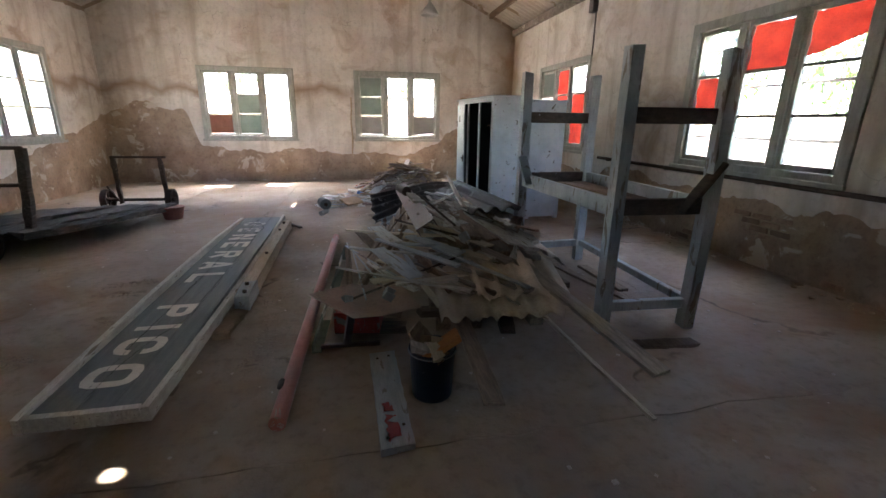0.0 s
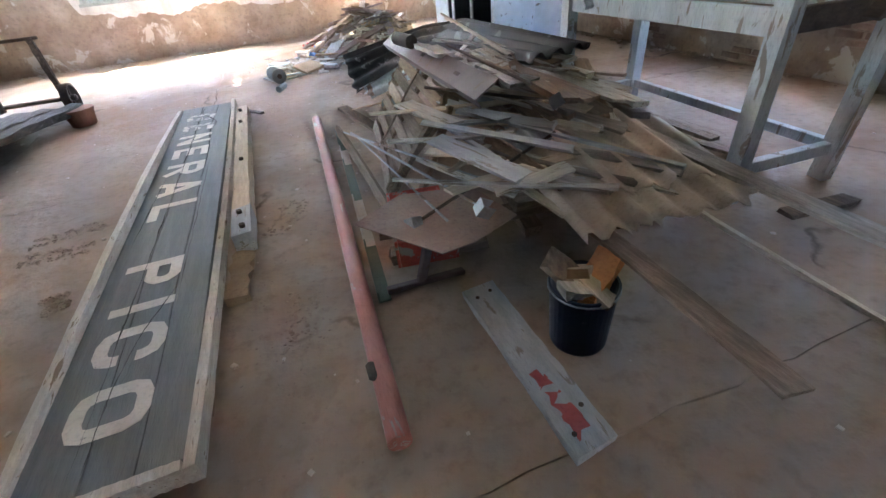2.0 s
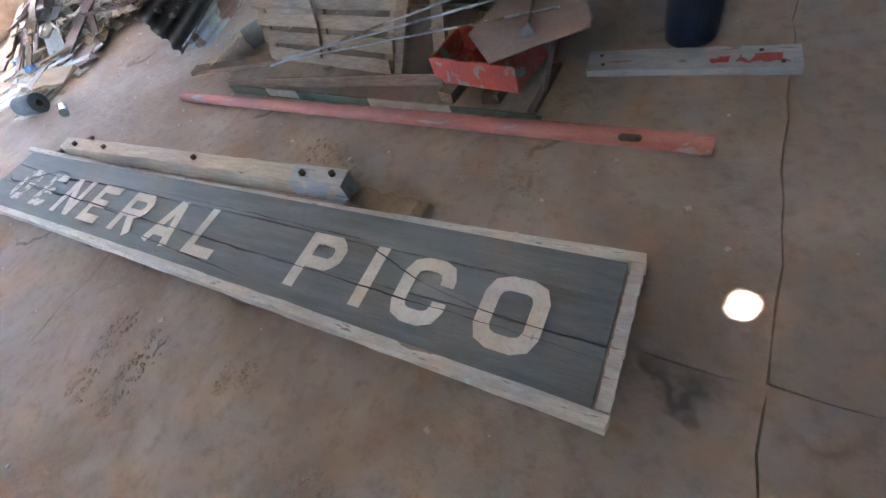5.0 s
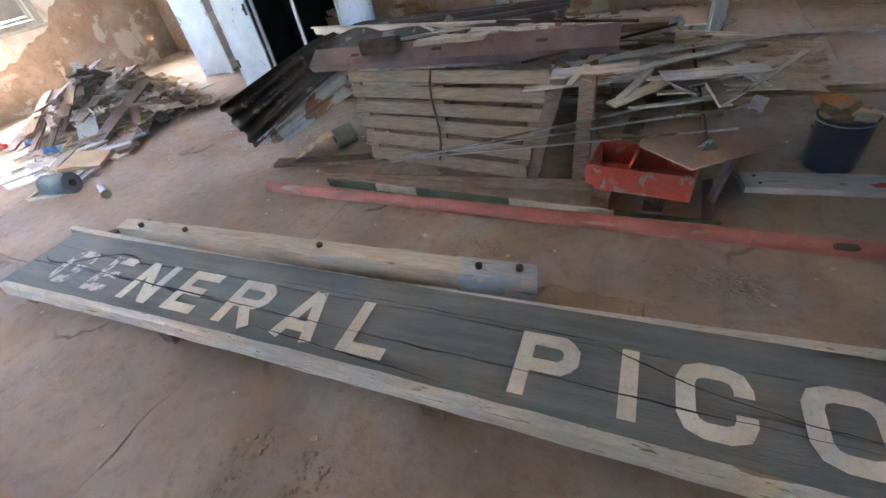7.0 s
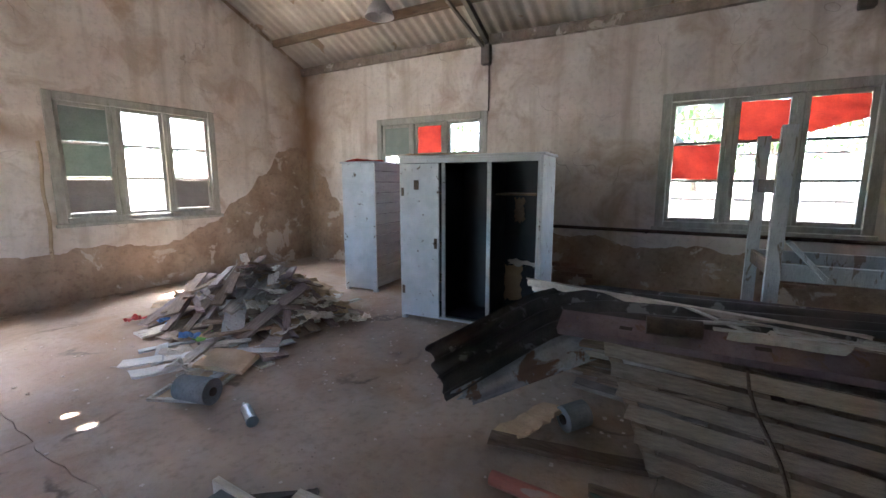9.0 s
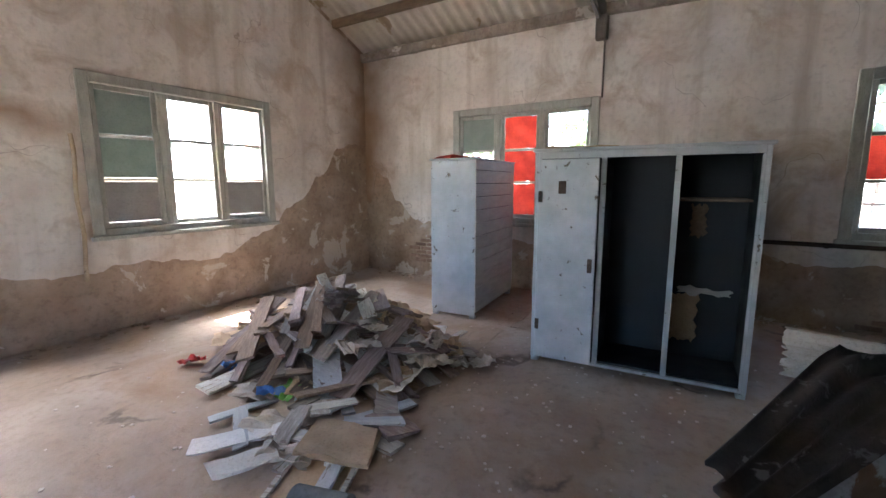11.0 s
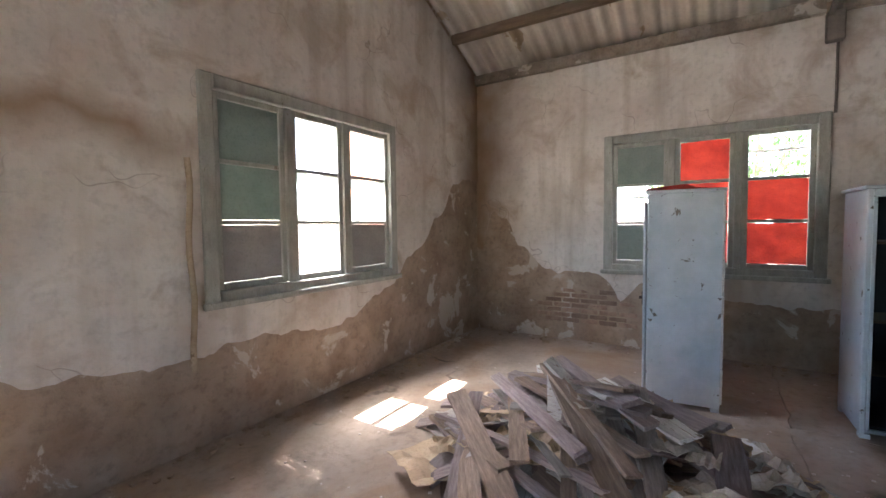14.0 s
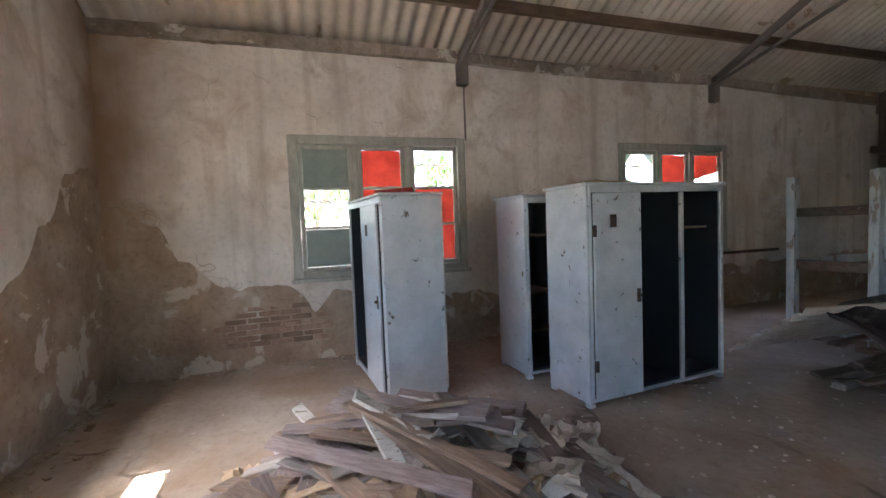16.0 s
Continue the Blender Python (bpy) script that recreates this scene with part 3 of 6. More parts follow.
hole_points = [sun_source(*h) for h in HOLES]
for side, label in ((1, "east"), (-1, "west")):
    bm = B()
    step_y, steps_x = 0.177 / 6, 90
    half = EAST - RIDGE_X + 0.55
    rows = int((NORTH - SOUTH + 1.0) / step_y)
    pts = []
    for j in range(rows + 1):
        y = SOUTH - 0.5 + j * step_y
        w = 0.034 * math.sin(j / 6 * math.tau)
        pts.append([bm.verts.new((RIDGE_X + side * half * i / steps_x, y, roof_z(RIDGE_X + side * half * i / steps_x) + 0.05 + w)) for i in range(steps_x + 1)])
    for j in range(rows):
        for i in range(steps_x):
            cx, cy = RIDGE_X + side * half * (i + 0.5) / steps_x, SOUTH - 0.5 + (j + 0.5) * step_y
            if any(abs(cx - hx) < half / steps_x * 0.5 and abs(cy - hy) < 0.022 for hx, hy in hole_points):
                continue
            bm.faces.new((pts[j][i], pts[j][i + 1], pts[j + 1][i + 1], pts[j + 1][i]))
    solid("ceiling", bm, ROOFING, "weathered corrugated roof sheets seen from below", "ceiling", kind="structure", smooth=True)

for x in (3.98, 2.82, 1.62, 0.42, -0.67, -1.87, -3.07, -4.2):
    bm = B()
    bar(bm, (x, SOUTH, roof_z(x) - 0.06), (x, NORTH + 0.0, roof_z(x) - 0.06), 0.075, 0.12, up=(0, 0, 1), bevel=0.006)
    solid("purlin", bm, ROOF_TIMBER, "brown roof purlin under the corrugated sheets", "roof beam", "roof purlins", kind="structure")
for y in (7.92, 3.72, -0.4):
    truss = thing("roof_truss", "slender brown truss resting on wall brackets", "roof truss", "roof trusses", kind="structure")
    for s in (1, -1):
        xe = RIDGE_X + s * (EAST - RIDGE_X - 0.02)
        bm = B()
        bar(bm, (xe, y, roof_z(xe) - 0.17), (RIDGE_X, y, roof_z(RIDGE_X) - 0.17), 0.07, 0.09)
        part("rafter", bm, TRUSS_STEEL, truss)
        bm = B()
        bar(bm, (xe - s * 0.04, y + 0.05, roof_z(xe) - 0.24), (RIDGE_X, y + 0.05, roof_z(xe) + 1.0), 0.04, 0.04)
        part("tie", bm, TRUSS_STEEL, truss)
        bm = B()
        bar(bm, (RIDGE_X + s * 2.3, y, roof_z(RIDGE_X + s * 2.3) - 0.19), (RIDGE_X + s * 2.3, y + 0.05, roof_z(xe) + 0.4), 0.035, 0.035, up=(1, 0, 0))
        part("strut", bm, TRUSS_STEEL, truss)
        bm = B()
        cuboid(bm, min(xe, xe - s * 0.1), max(xe, xe - s * 0.1), y - 0.06, y + 0.08, roof_z(xe) - 0.48, roof_z(xe) - 0.2, None, 0.01)
        part("bracket", bm, TRUSS_STEEL, truss)
# conduit below a truss and a long pipe along the east wall
bm = B()
wire(bm, [(EAST - 0.03, 7.9, 3.3), (EAST - 0.03, 7.9, 2.58)], 0.012, 8)
solid("conduit", bm, TRUSS_STEEL, "thin grey conduit running down the wall", "conduit", kind="structure")
bm = B()
wire(bm, [(EAST - 0.06, 7.3, 0.89), (EAST - 0.06, 2.3, 0.88)], 0.024, 12)
for y in (7.0, 5.6, 4.2, 2.8):
    cuboid(bm, EAST - 0.08, EAST - 0.01, y - 0.015, y + 0.015, 0.855, 0.87)
solid("wall_pipe", bm, IRON, "dark iron pipe fixed along the wall below the windows", "pipe", kind="structure")


# timber plate on top of the east wall, and an old tan pipe beside the gable window
for y0, y1, seed in ((SOUTH, 3.7, 31), (3.78, 7.9, 32), (7.98, NORTH, 33)):
    bm = B()
    rough_board(bm, 0.14, y1 - y0 - 0.02, 0.13, seed, pose(EAST - 0.02, (y0 + y1) / 2, 3.60), n=60, wear=0.012)
    solid("wall_plate", bm, PLATE_TIMBER, "crumbling grey timber plate along the top of the wall", "wall plate", kind="structure")
bm = B()
wire(bm, [(0.49 + 0.012 * math.sin(k * 1.3), NORTH - 0.032, 2.0 - 0.16 * k) for k in range(10)], 0.02, 10)
solid("gable_pipe", bm, TAN_PIPE, "old tan pipe hanging beside the gable window", "pipe", kind="structure")


# ---- windows ----
def window(number, m, width, height, panes, label, bars=False):
    """A three-light window in a wall opening: x along the wall, y outwards, z up from the sill. panes: three columns of three, top first."""
    win = thing("window_%d" % number, label, "window", m=m, kind="structure")
    bm = B()
    f = 0.075
    for x0, x1, z0, z1 in ((-0.03, f, -0.03, height + 0.03), (width - f, width + 0.03, -0.03, height + 0.03), (f, width - f, -0.03, f), (f, width - f, height - f, height + 0.03)):
        cuboid(bm, x0, x1, -0.035, 0.11, z0, z1, None, 0.008)
    part("window_frame", bm, FRAME_PAINT, win)
    bm = B()
    cuboid(bm, -0.06, width + 0.06, -0.07, -0.036, -0.045, 0.005, None, 0.008)
    part("window_sill", bm, FRAME_PAINT, win)
    for k in (1, 2):
        bm = B()
        x = f + (width - 2 * f) * k / 3
        cuboid(bm, x - 0.035, x + 0.035, -0.02, 0.1, f, height - f, None, 0.008)
        part("mullion", bm, FRAME_PAINT, win)
    for k, column in enumerate(panes):
        x0 = f + 0.001 if k == 0 else f + (width - 2 * f) * k / 3 + 0.036
        x1 = width - f - 0.001 if k == 2 else f + (width - 2 * f) * (k + 1) / 3 - 0.036
        sash = B()
        s = 0.05
        z0, z1 = f + 0.002, height - f - 0.002
        for a in ((x0, x0 + s, z0, z1), (x1 - s, x1, z0, z1), (x0 + s, x1 - s, z0, z0 + s), (x0 + s, x1 - s, z1 - s, z1)):
            cuboid(sash, a[0], a[1], 0.0, 0.045, a[2], a[3], None, 0.005)
        inner = [z1 - s, z1 - s - (z1 - z0 - 2 * s) / 3, z1 - s - 2 * (z1 - z0 - 2 * s) / 3, z0 + s]
        for z in inner[1:3]:
            cuboid(sash, x0 + s, x1 - s, 0.005, 0.04, z - 0.017, z + 0.017, None, 0.004)
        sash_ob = part("sash", sash, FRAME_PAINT, win)
        for r, what in enumerate(column):
            a, b = x0 + s + 0.001, x1 - s - 0.001
            lo, hi = inner[r + 1] + (0.001 if r == 2 else 0.018), inner[r] - (0.001 if r == 0 else 0.018)
            rnd = random.Random(number * 20 + k * 3 + r)
            if what == "open":
                continue
            bm = B()
            if what == "shards":
                for cx, cz, sx, sz in ((a, hi, 1, -1), (b, hi, -1, -1), (a, lo, 1, 1)):
                    d, e = rnd.uniform(0.08, 0.2), rnd.uniform(0.06, 0.15)
                    flat_panel(bm, [(cx, cz), (cx + sx * d, cz), (cx + sx * d * 0.5, cz + sz * e * 0.6), (cx + sx * 0.02, cz + sz * e)], 0.003, Matrix(((1, 0, 0, 0), (0, 0, 1, 0.02), (0, 1, 0, 0), (0, 0, 0, 1))))
                part("broken_pane", bm, FROSTED, sash_ob, "dirty broken glass shards")
            elif what == "red" or what == "torn":
                n = 8
                grid = []
                for j in range(n + 1):
                    low = lo + ((hi - lo) * (0.12 + 0.3 * j / n) * (1 if what == "torn" else 0))
                    grid.append([bm.verts.new((a + (b - a) * j / n, 0.03 + 0.01 * math.sin(i * 1.3 + j * 0.9 + number), low + (hi - low) * i / n + rnd.uniform(-0.004, 0.004))) for i in range(n + 1)])
                for i in range(n):
                    for j in range(n):
                        bm.faces.new((grid[i][j], grid[i + 1][j], grid[i + 1][j + 1], grid[i][j + 1]))
                part("cloth_pane", bm, RED_CLOTH, sash_ob, "red cloth filling the pane", smooth=True)
            elif what == "glass":
                cuboid(bm, a, b, 0.018, 0.022, lo, hi)
                g = part("pane", bm, CLEAR, sash_ob, "dusty clear glass")
                g.visible_shadow = False
            elif what == "frost":
                cuboid(bm, a, b, 0.018, 0.022, lo, hi)
                part("pane", bm, FROSTED, sash_ob, "cloudy pale green glass")
            else:
                slack = rnd.uniform(0.0, 0.0025)
                cuboid(bm, a, b - slack * 0.6, 0.014, 0.03, lo + slack, hi - 0.0005)
                part("panel", bm, {"green": BOARD_GREEN, "grey": BOARD_GREY, "brown": BOARD_RED}[what], sash_ob, {"green": "grey-green board", "grey": "grey board", "brown": "red-brown board"}[what])
    if bars:
        n = 13
        for k in range(n):
            bm = B()
            x = 0.1 + (width - 0.2) * k / (n - 1)
            wire(bm, [(x, 0.24, -0.02), (x, 0.24, height + 0.02)], 0.007, 6)
            part("grille_bar", bm, WHITE_ENAMEL, win)
        bm = B()
        for z in (0.35, 0.9, 1.35):
            cuboid(bm, 0.0, width, 0.228, 0.2325, z - 0.015, z + 0.015)
        part("grille_rail", bm, WHITE_ENAMEL, win)
    return win


def north_pose(w):
    return pose(w[0], NORTH, w[2])


def east_pose(w):
    return pose(EAST, w[1], w[2], 0, 0, -90)


def west_pose(w):
    return pose(WEST, w[0], w[2], 0, 0, 90)


O, G, S = "open", "glass", "shards"
window(1, north_pose(WIN_N[0]), 2.04, 1.58, [(G, G, "brown"), (G, "green", "green"), (G, O, O)], "grey-green window with boarded and open panes")
window(2, north_pose(WIN_N[1]), 2.07, 1.58, [("green", "green", "grey"), (G, S, O), (G, S, "grey")], "grey-green window with one boarded column and broken glass")
window(3, east_pose(WIN_E[2]), 2.08, 1.62, [("green", O, "green"), ("red", "red", "red"), (O, "red", "red")], "grey-green window filled with red cloth and frosted glass", True)
window(4, east_pose(WIN_E[1]), 2.05, 1.62, [(S, "red", G), ("red", G, G), ("torn", G, G)], "grey-green window with torn red cloth in the panes", True)
# the two lower rows are unseen boards, added to keep the south end dark
window(5, east_pose(WIN_E[0]), 2.08, 1.62, [(S, "green", "grey"), (G, "green", "grey"), (G, "green", "grey")], "grey-green window with dusty top panes and boards added below to block light", True)
window(6, west_pose(WIN_W[0]), 2.06, 1.59, [(G, G, G), (G, O, O), (G, G, G)], "grey-green window with dusty and missing panes")

# ---- outside ----
bm = B()
bmesh.ops.create_grid(bm, x_segments=2, y_segments=2, size=2500, matrix=Matrix.Translation((0, 0, -0.25)))
solid("ground", bm, EARTH, "dry pale yard earth around the building", "ground", kind="structure")
bm = B()
cuboid(bm, 3.16, 3.62, 12.66, 13.12, -0.25, 1.92, None, 0.01)
pillar = solid("outside_pillar", bm, RENDER_OUT, "pillar painted orange above and pale below outside the window", "pillar", kind="structure")
part("upper_shaft", brick_box(3.163, 3.617, 12.663, 13.117, 1.92, 4.2), ORANGE_WALL, pillar, "orange limewashed upper part")
for w in WIN_N:
    for x0, x1 in ((w[0] + 0.001, w[0] + 0.012), (w[1] - 0.012, w[1] - 0.001)):
        part("reveal", brick_box(x0, x1, NORTH + 0.115, NORTH + THICK + 0.03, w[2] + 0.001, w[3] - 0.001), ORANGE_WALL, wall_north, "orange limewashed outer reveal")


def tree(x, y, h, seed):
    rnd = random.Random(seed)
    t = thing("tree", "leafy green tree outside the windows", "tree", "yard trees", m=pose(x, y, -0.25))
    bm = B()
    tube(bm, (0, 0, 0), (0.1, 0, h * 0.45), 0.16, 0.1, 10)
    for k in range(6):
        a = k * 1.05 + rnd.random()
        tube(bm, (0.1, 0, h * 0.42), (math.cos(a) * h * 0.25, math.sin(a) * h * 0.25, h * rnd.uniform(0.6, 0.85)), 0.07, 0.02, 6)
    part("trunk", bm, BARK, t)
    bm = B()
    for k in range(1800):
        d = Vector((rnd.gauss(0, 1), rnd.gauss(0, 1), rnd.gauss(0, 1))).normalized() * h * 0.36 * rnd.uniform(0.4, 1.0)
        d.z *= 0.8
        c = d + Vector((0, 0, h * 0.66))
        if noise.noise(c * 1.4 + Vector((seed, 0, 0))) < -0.12:
            continue
        s = rnd.uniform(0.06, 0.13)
        r = Euler((rnd.uniform(0, 6), rnd.uniform(0, 6), rnd.uniform(0, 6))).to_matrix()
        bm.faces.new([bm.verts.new(c + r @ Vector(p)) for p in ((-s, 0, 0), (0, -s * 0.5, 0), (s, 0, 0), (0, s * 0.5, 0))])
    part("crown", bm, LEAF, t)


for k, (x, y, h) in enumerate(((11.5, 1.0, 5), (12.5, 5.2, 4.6), (13.0, 9.5, 5.2), (12, 13.5, 4.8), (15, 3.0, 6), (15.5, 8, 6), (-14, 14, 6), (4, 26, 6), (-6, 28, 7))):
    tree(x, y, h, k)
bm = B()
cuboid(bm, 9.6, 9.75, -8, 20, -0.25, 1.3, None, 0.02)
solid("yard_wall", bm, RENDER_OUT, "low pale rendered yard wall beyond the windows", "wall", kind="structure")

# ---- painted name board on the floor ----
def stroke(bm, points, w, closed, m, t=0.004):
    """A painted stroke of even width along a line with mitred corners."""
    n = len(points)
    pts = [Vector(p) for p in points]
    inner, outer = [], []
    for i in range(n):
        dirs = []
        if closed or i > 0:
            dirs.append((pts[i] - pts[i - 1]).normalized())
        if closed or i < n - 1:
            dirs.append((pts[(i + 1) % n] - pts[i]).normalized())
        nrm = [Vector((-d.y, d.x)) for d in dirs]
        s = sum(nrm, Vector((0, 0)))
        s = s.normalized() * (w / 2) / max(0.45, s.normalized().dot(nrm[0]))
        inner.append(pts[i] + s), outer.append(pts[i] - s)
    lo = [[bm.verts.new(m @ Vector((p.x, p.y, z))) for p in side] for z in (0, t) for side in (inner, outer)]
    for i in range(n if closed else n - 1):
        j = (i + 1) % n
        bm.faces.new((lo[2][i], lo[3][i], lo[3][j], lo[2][j]))
        bm.faces.new((lo[0][i], lo[2][i], lo[2][j], lo[0][j]))
        bm.faces.new((lo[1][i], lo[3][i], lo[3][j], lo[1][j]))
    if not closed:
        for i in (0, n - 1):
            bm.faces.new((lo[0][i], lo[1][i], lo[3][i], lo[2][i]))


def letter(ch, w, h, s):
    """Strokes of a block letter with cut corners: lists of points and whether the line is closed."""
    k = s / 2
    l, r, b, t, mid = k, w - k, k, h - k, h * 0.5
    c = 0.05
    q = c * 0.3

    def corner(x, y, sx, sy, first):
        """Three points that round a corner; first: which side the line comes in on."""
        pts = [(x, y + sy * c), (x + sx * q, y + sy * q), (x + sx * c, y)]
        return pts if first == "v" else pts[::-1]
    low_r, top_r, top_l, low_l = corner(r, b, -1, 1, "h"), corner(r, t, -1, -1, "v"), corner(l, t, 1, -1, "h"), corner(l, b, 1, 1, "v")
    back_way = corner(r, b, -1, 1, "v") + corner(l, b, 1, 1, "h") + corner(l, t, 1, -1, "v") + corner(r, t, -1, -1, "h")
    if ch == "O":
        return [(low_r + top_r + top_l + low_l, True)]
    if ch == "C":
        return [([(r, b + 0.075)] + back_way + [(r, t - 0.075)], False)]
    if ch == "G":
        return [([(w * 0.55, mid - 0.01), (r, mid - 0.01)] + back_way + [(r, t - 0.07)], False)]
    if ch == "E":
        return [([(w, b), (l, b), (l, t), (w, t)], False), ([(l + k, mid), (w * 0.85, mid)], False)]
    if ch == "N":
        return [([(l, 0), (l, h)], False), ([(r, 0), (r, h)], False), ([(l + 0.01, h - 0.02), (r - 0.01, 0.02)], False)]
    bowl = [(l + k, t), (r - c * 0.7, t), (r - q, t - q), (r, t - c * 0.7), (r, mid + c * 0.6), (r - q, mid - 0.005 + q), (r - c * 0.7, mid - 0.005), (l + k, mid - 0.005)]
    if ch == "P":
        return [([(l, 0), (l, h)], False), (bowl, False)]
    if ch == "R":
        return [([(l, 0), (l, h)], False), (bowl, False), ([(w * 0.5, mid - 0.02), (r, 0)], False)]
    if ch == "A":
        return [([(l, 0), (w / 2 - 0.004, h)], False), ([(r, 0), (w / 2 + 0.004, h)], False), ([(w * 0.25, h * 0.27), (w * 0.75, h * 0.27)], False)]
    if ch == "L":
        return [([(w, b), (l, b), (l, h)], False)]
    return [([(w / 2, 0), (w / 2, h)], False)]


SIGN_TOP = 0.105
sign = thing("name_board", "long slate-grey station name board with cream letters lying on the floor", "sign")
SX0, SX1, SY0, SY1 = -1.09, -0.522, 2.44, 6.92
cracks = [SX0 + 0.04, -0.86, -0.705, SX1 - 0.04]
for k, (x0, x1) in enumerate(zip(cracks, cracks[1:])):
    bm = B()
    n = 60
    left, right = [], []
    for i in range(n + 1):
        y = SY0 + 0.05 + (SY1 - SY0 - 0.1) * i / n
        edge = lambda q, s: 0.002 + 0.008 * max(0.0, noise.noise((y * 1.1, q * 7, 0)))
        wav = lambda q: 0.03 * noise.noise((y * 0.9, q * 13, 5)) + 0.004 * noise.noise((y * 14, q * 3, 1))
        left.append((x0 + (0 if k == 0 else edge(x0, 1) + wav(x0)), y))
        right.append((x1 - (0 if k == 2 else edge(x1, 1) - wav(x1)), y))
    flat_panel(bm, left[::-1] + right, 0.042, pose(0, 0, SIGN_TOP - 0.042))
    part("board", bm, SIGN_SLATE, sign)
for name, a, b in (("rail", (SX0 + 0.02, SY0, 0), (SX0 + 0.02, SY1 - 0.12, 0)), ("rail", (SX1 - 0.02, SY0, 0), (SX1 - 0.02, SY1 + 0.02, 0)), ("end_rail", (SX0 + 0.042, SY0 + 0.02, 0), (SX1 - 0.042, SY0 + 0.02, 0)), ("end_rail", (SX0 + 0.052, SY1 - 0.06, -0.03), (SX1 - 0.052, SY1 - 0.06, -0.03))):
    bm = B()
    m, ln = axis_frame(a, b)
    rough_board(bm, 0.038, ln, 0.075, int(abs(a[0]) * 100) + 3, Matrix.Translation((0, 0, 0.085)) @ m, n=40, wear=0.0022)
    part(name, bm, SIGN_RAIL, sign)
for y in (2.75, 4.0, 5.4, 6.6):
    bm = B()
    cuboid(bm, SX0 + 0.01, SX1 - 0.01, y - 0.04, y + 0.04, 0.0, 0.0625)
    part("batten", bm, TIMBER_BROWN, sign)
for ch, y, w in (("G", 6.56, 0.22), ("E", 6.2, 0.2), ("N", 5.88, 0.23), ("E", 5.53, 0.21), ("R", 5.17, 0.23), ("A", 4.82, 0.23), ("L", 4.465, 0.215), ("P", 3.75, 0.215), ("I", 3.4, 0.055), ("C", 3.235, 0.215), ("O", 2.905, 0.225)):
    bm = B()
    for i, (pts, closed) in enumerate(letter(ch, w, 0.27, 0.055)):
        stroke(bm, pts, 0.055, closed, Matrix(((0, 1, 0, -0.972), (-1, 0, 0, y), (0, 0, 1, SIGN_TOP + 0.0006 + 0.0004 * i), (0, 0, 0, 1))), 0.0016)
    part("letter", bm, SIGN_FADED if y > 6.0 else SIGN_WHITE, sign, "almost worn away" if y > 6.0 else "")


def split_line(x_at, y0, y1, w):
    """A dark open split that wanders along the boards, through paint and letters."""
    bm = B()
    n = int((y1 - y0) / 0.02)
    rows = []
    for i in range(n + 1):
        y = y0 + (y1 - y0) * i / n
        x = x_at(i / n) + 0.006 * noise.noise((y * 9, y0, 2)) + 0.003 * noise.noise((y * 40, 1, 2))
        h = w * (0.25 + abs(noise.noise((y * 4, y0 * 3, 8)))) * min(1, 6 * i / n, 6 * (1 - i / n))
        rows.append([bm.verts.new((x - h, y, SIGN_TOP + 0.0034)), bm.verts.new((x + h, y, SIGN_TOP + 0.0034))])
    for a, b in zip(rows, rows[1:]):
        bm.faces.new((a[0], a[1], b[1], b[0]))
    part("split", bm, SPLIT_DARK, sign, "dark open split in the boards")


split_line(lambda f: -0.90 + 0.07 * f, 2.5, 6.8, 0.005)
split_line(lambda f: -0.86 + 0.175 * f - 0.06 * math.sin(f * 3.1), 2.55, 3.5, 0.0045)
split_line(lambda f: -1.0 + 0.05 * f, 3.95, 4.95, 0.005)
split_line(lambda f: -0.76 + 0.08 * math.sin(f * 6), 5.9, 6.85, 0.012)
split_line(lambda f: -0.69 + 0.02 * f, 3.3, 5.2, 0.003)

# timber beside the board
bm = B()
rough_board(bm, 0.10, 2.75, 0.12, 5, pose(-0.425, 5.15, 0.07, 0, 0, 0.6), n=24, wear=0.005)
beam = solid("timber_beam", bm, TIMBER_PALE, "pale old timber beam with bolt holes beside the name board", "beam")
for y, x in ((6.3, -0.45), (5.9, -0.44), (4.9, -0.42), (4.02, -0.42), (3.84, -0.4)):
    bm = B()
    tube(bm, (x, y, 0.13), (x, y, 0.156), 0.016, seg=10)
    part("bolt", bm, IRON, beam)
bm = B()
rough_board(bm, 0.104, 0.36, 0.124, 6, pose(-0.411, 3.945, 0.072, 0, 0, 0.6), n=5, wear=0.003)
part("painted_end", bm, GREY_PLANK, beam, "grey painted end of the timber")
bm = B()
rough_board(bm, 0.11, 0.42, 0.04, 9, pose(-0.44, 3.55, 0.022, 0, 0, -6), n=8, wear=0.018)
solid("broken_timber", bm, CARD, "broken brown chunk of timber on the floor", "timber")
bm = B()
rough_board(bm, 0.04, 0.5, 0.02, 12, pose(-0.42, 6.75, 0.012, 0, 0, 38), n=8)
solid("iron_bar", bm, IRON, "dark flat iron bar on the floor", "bar")


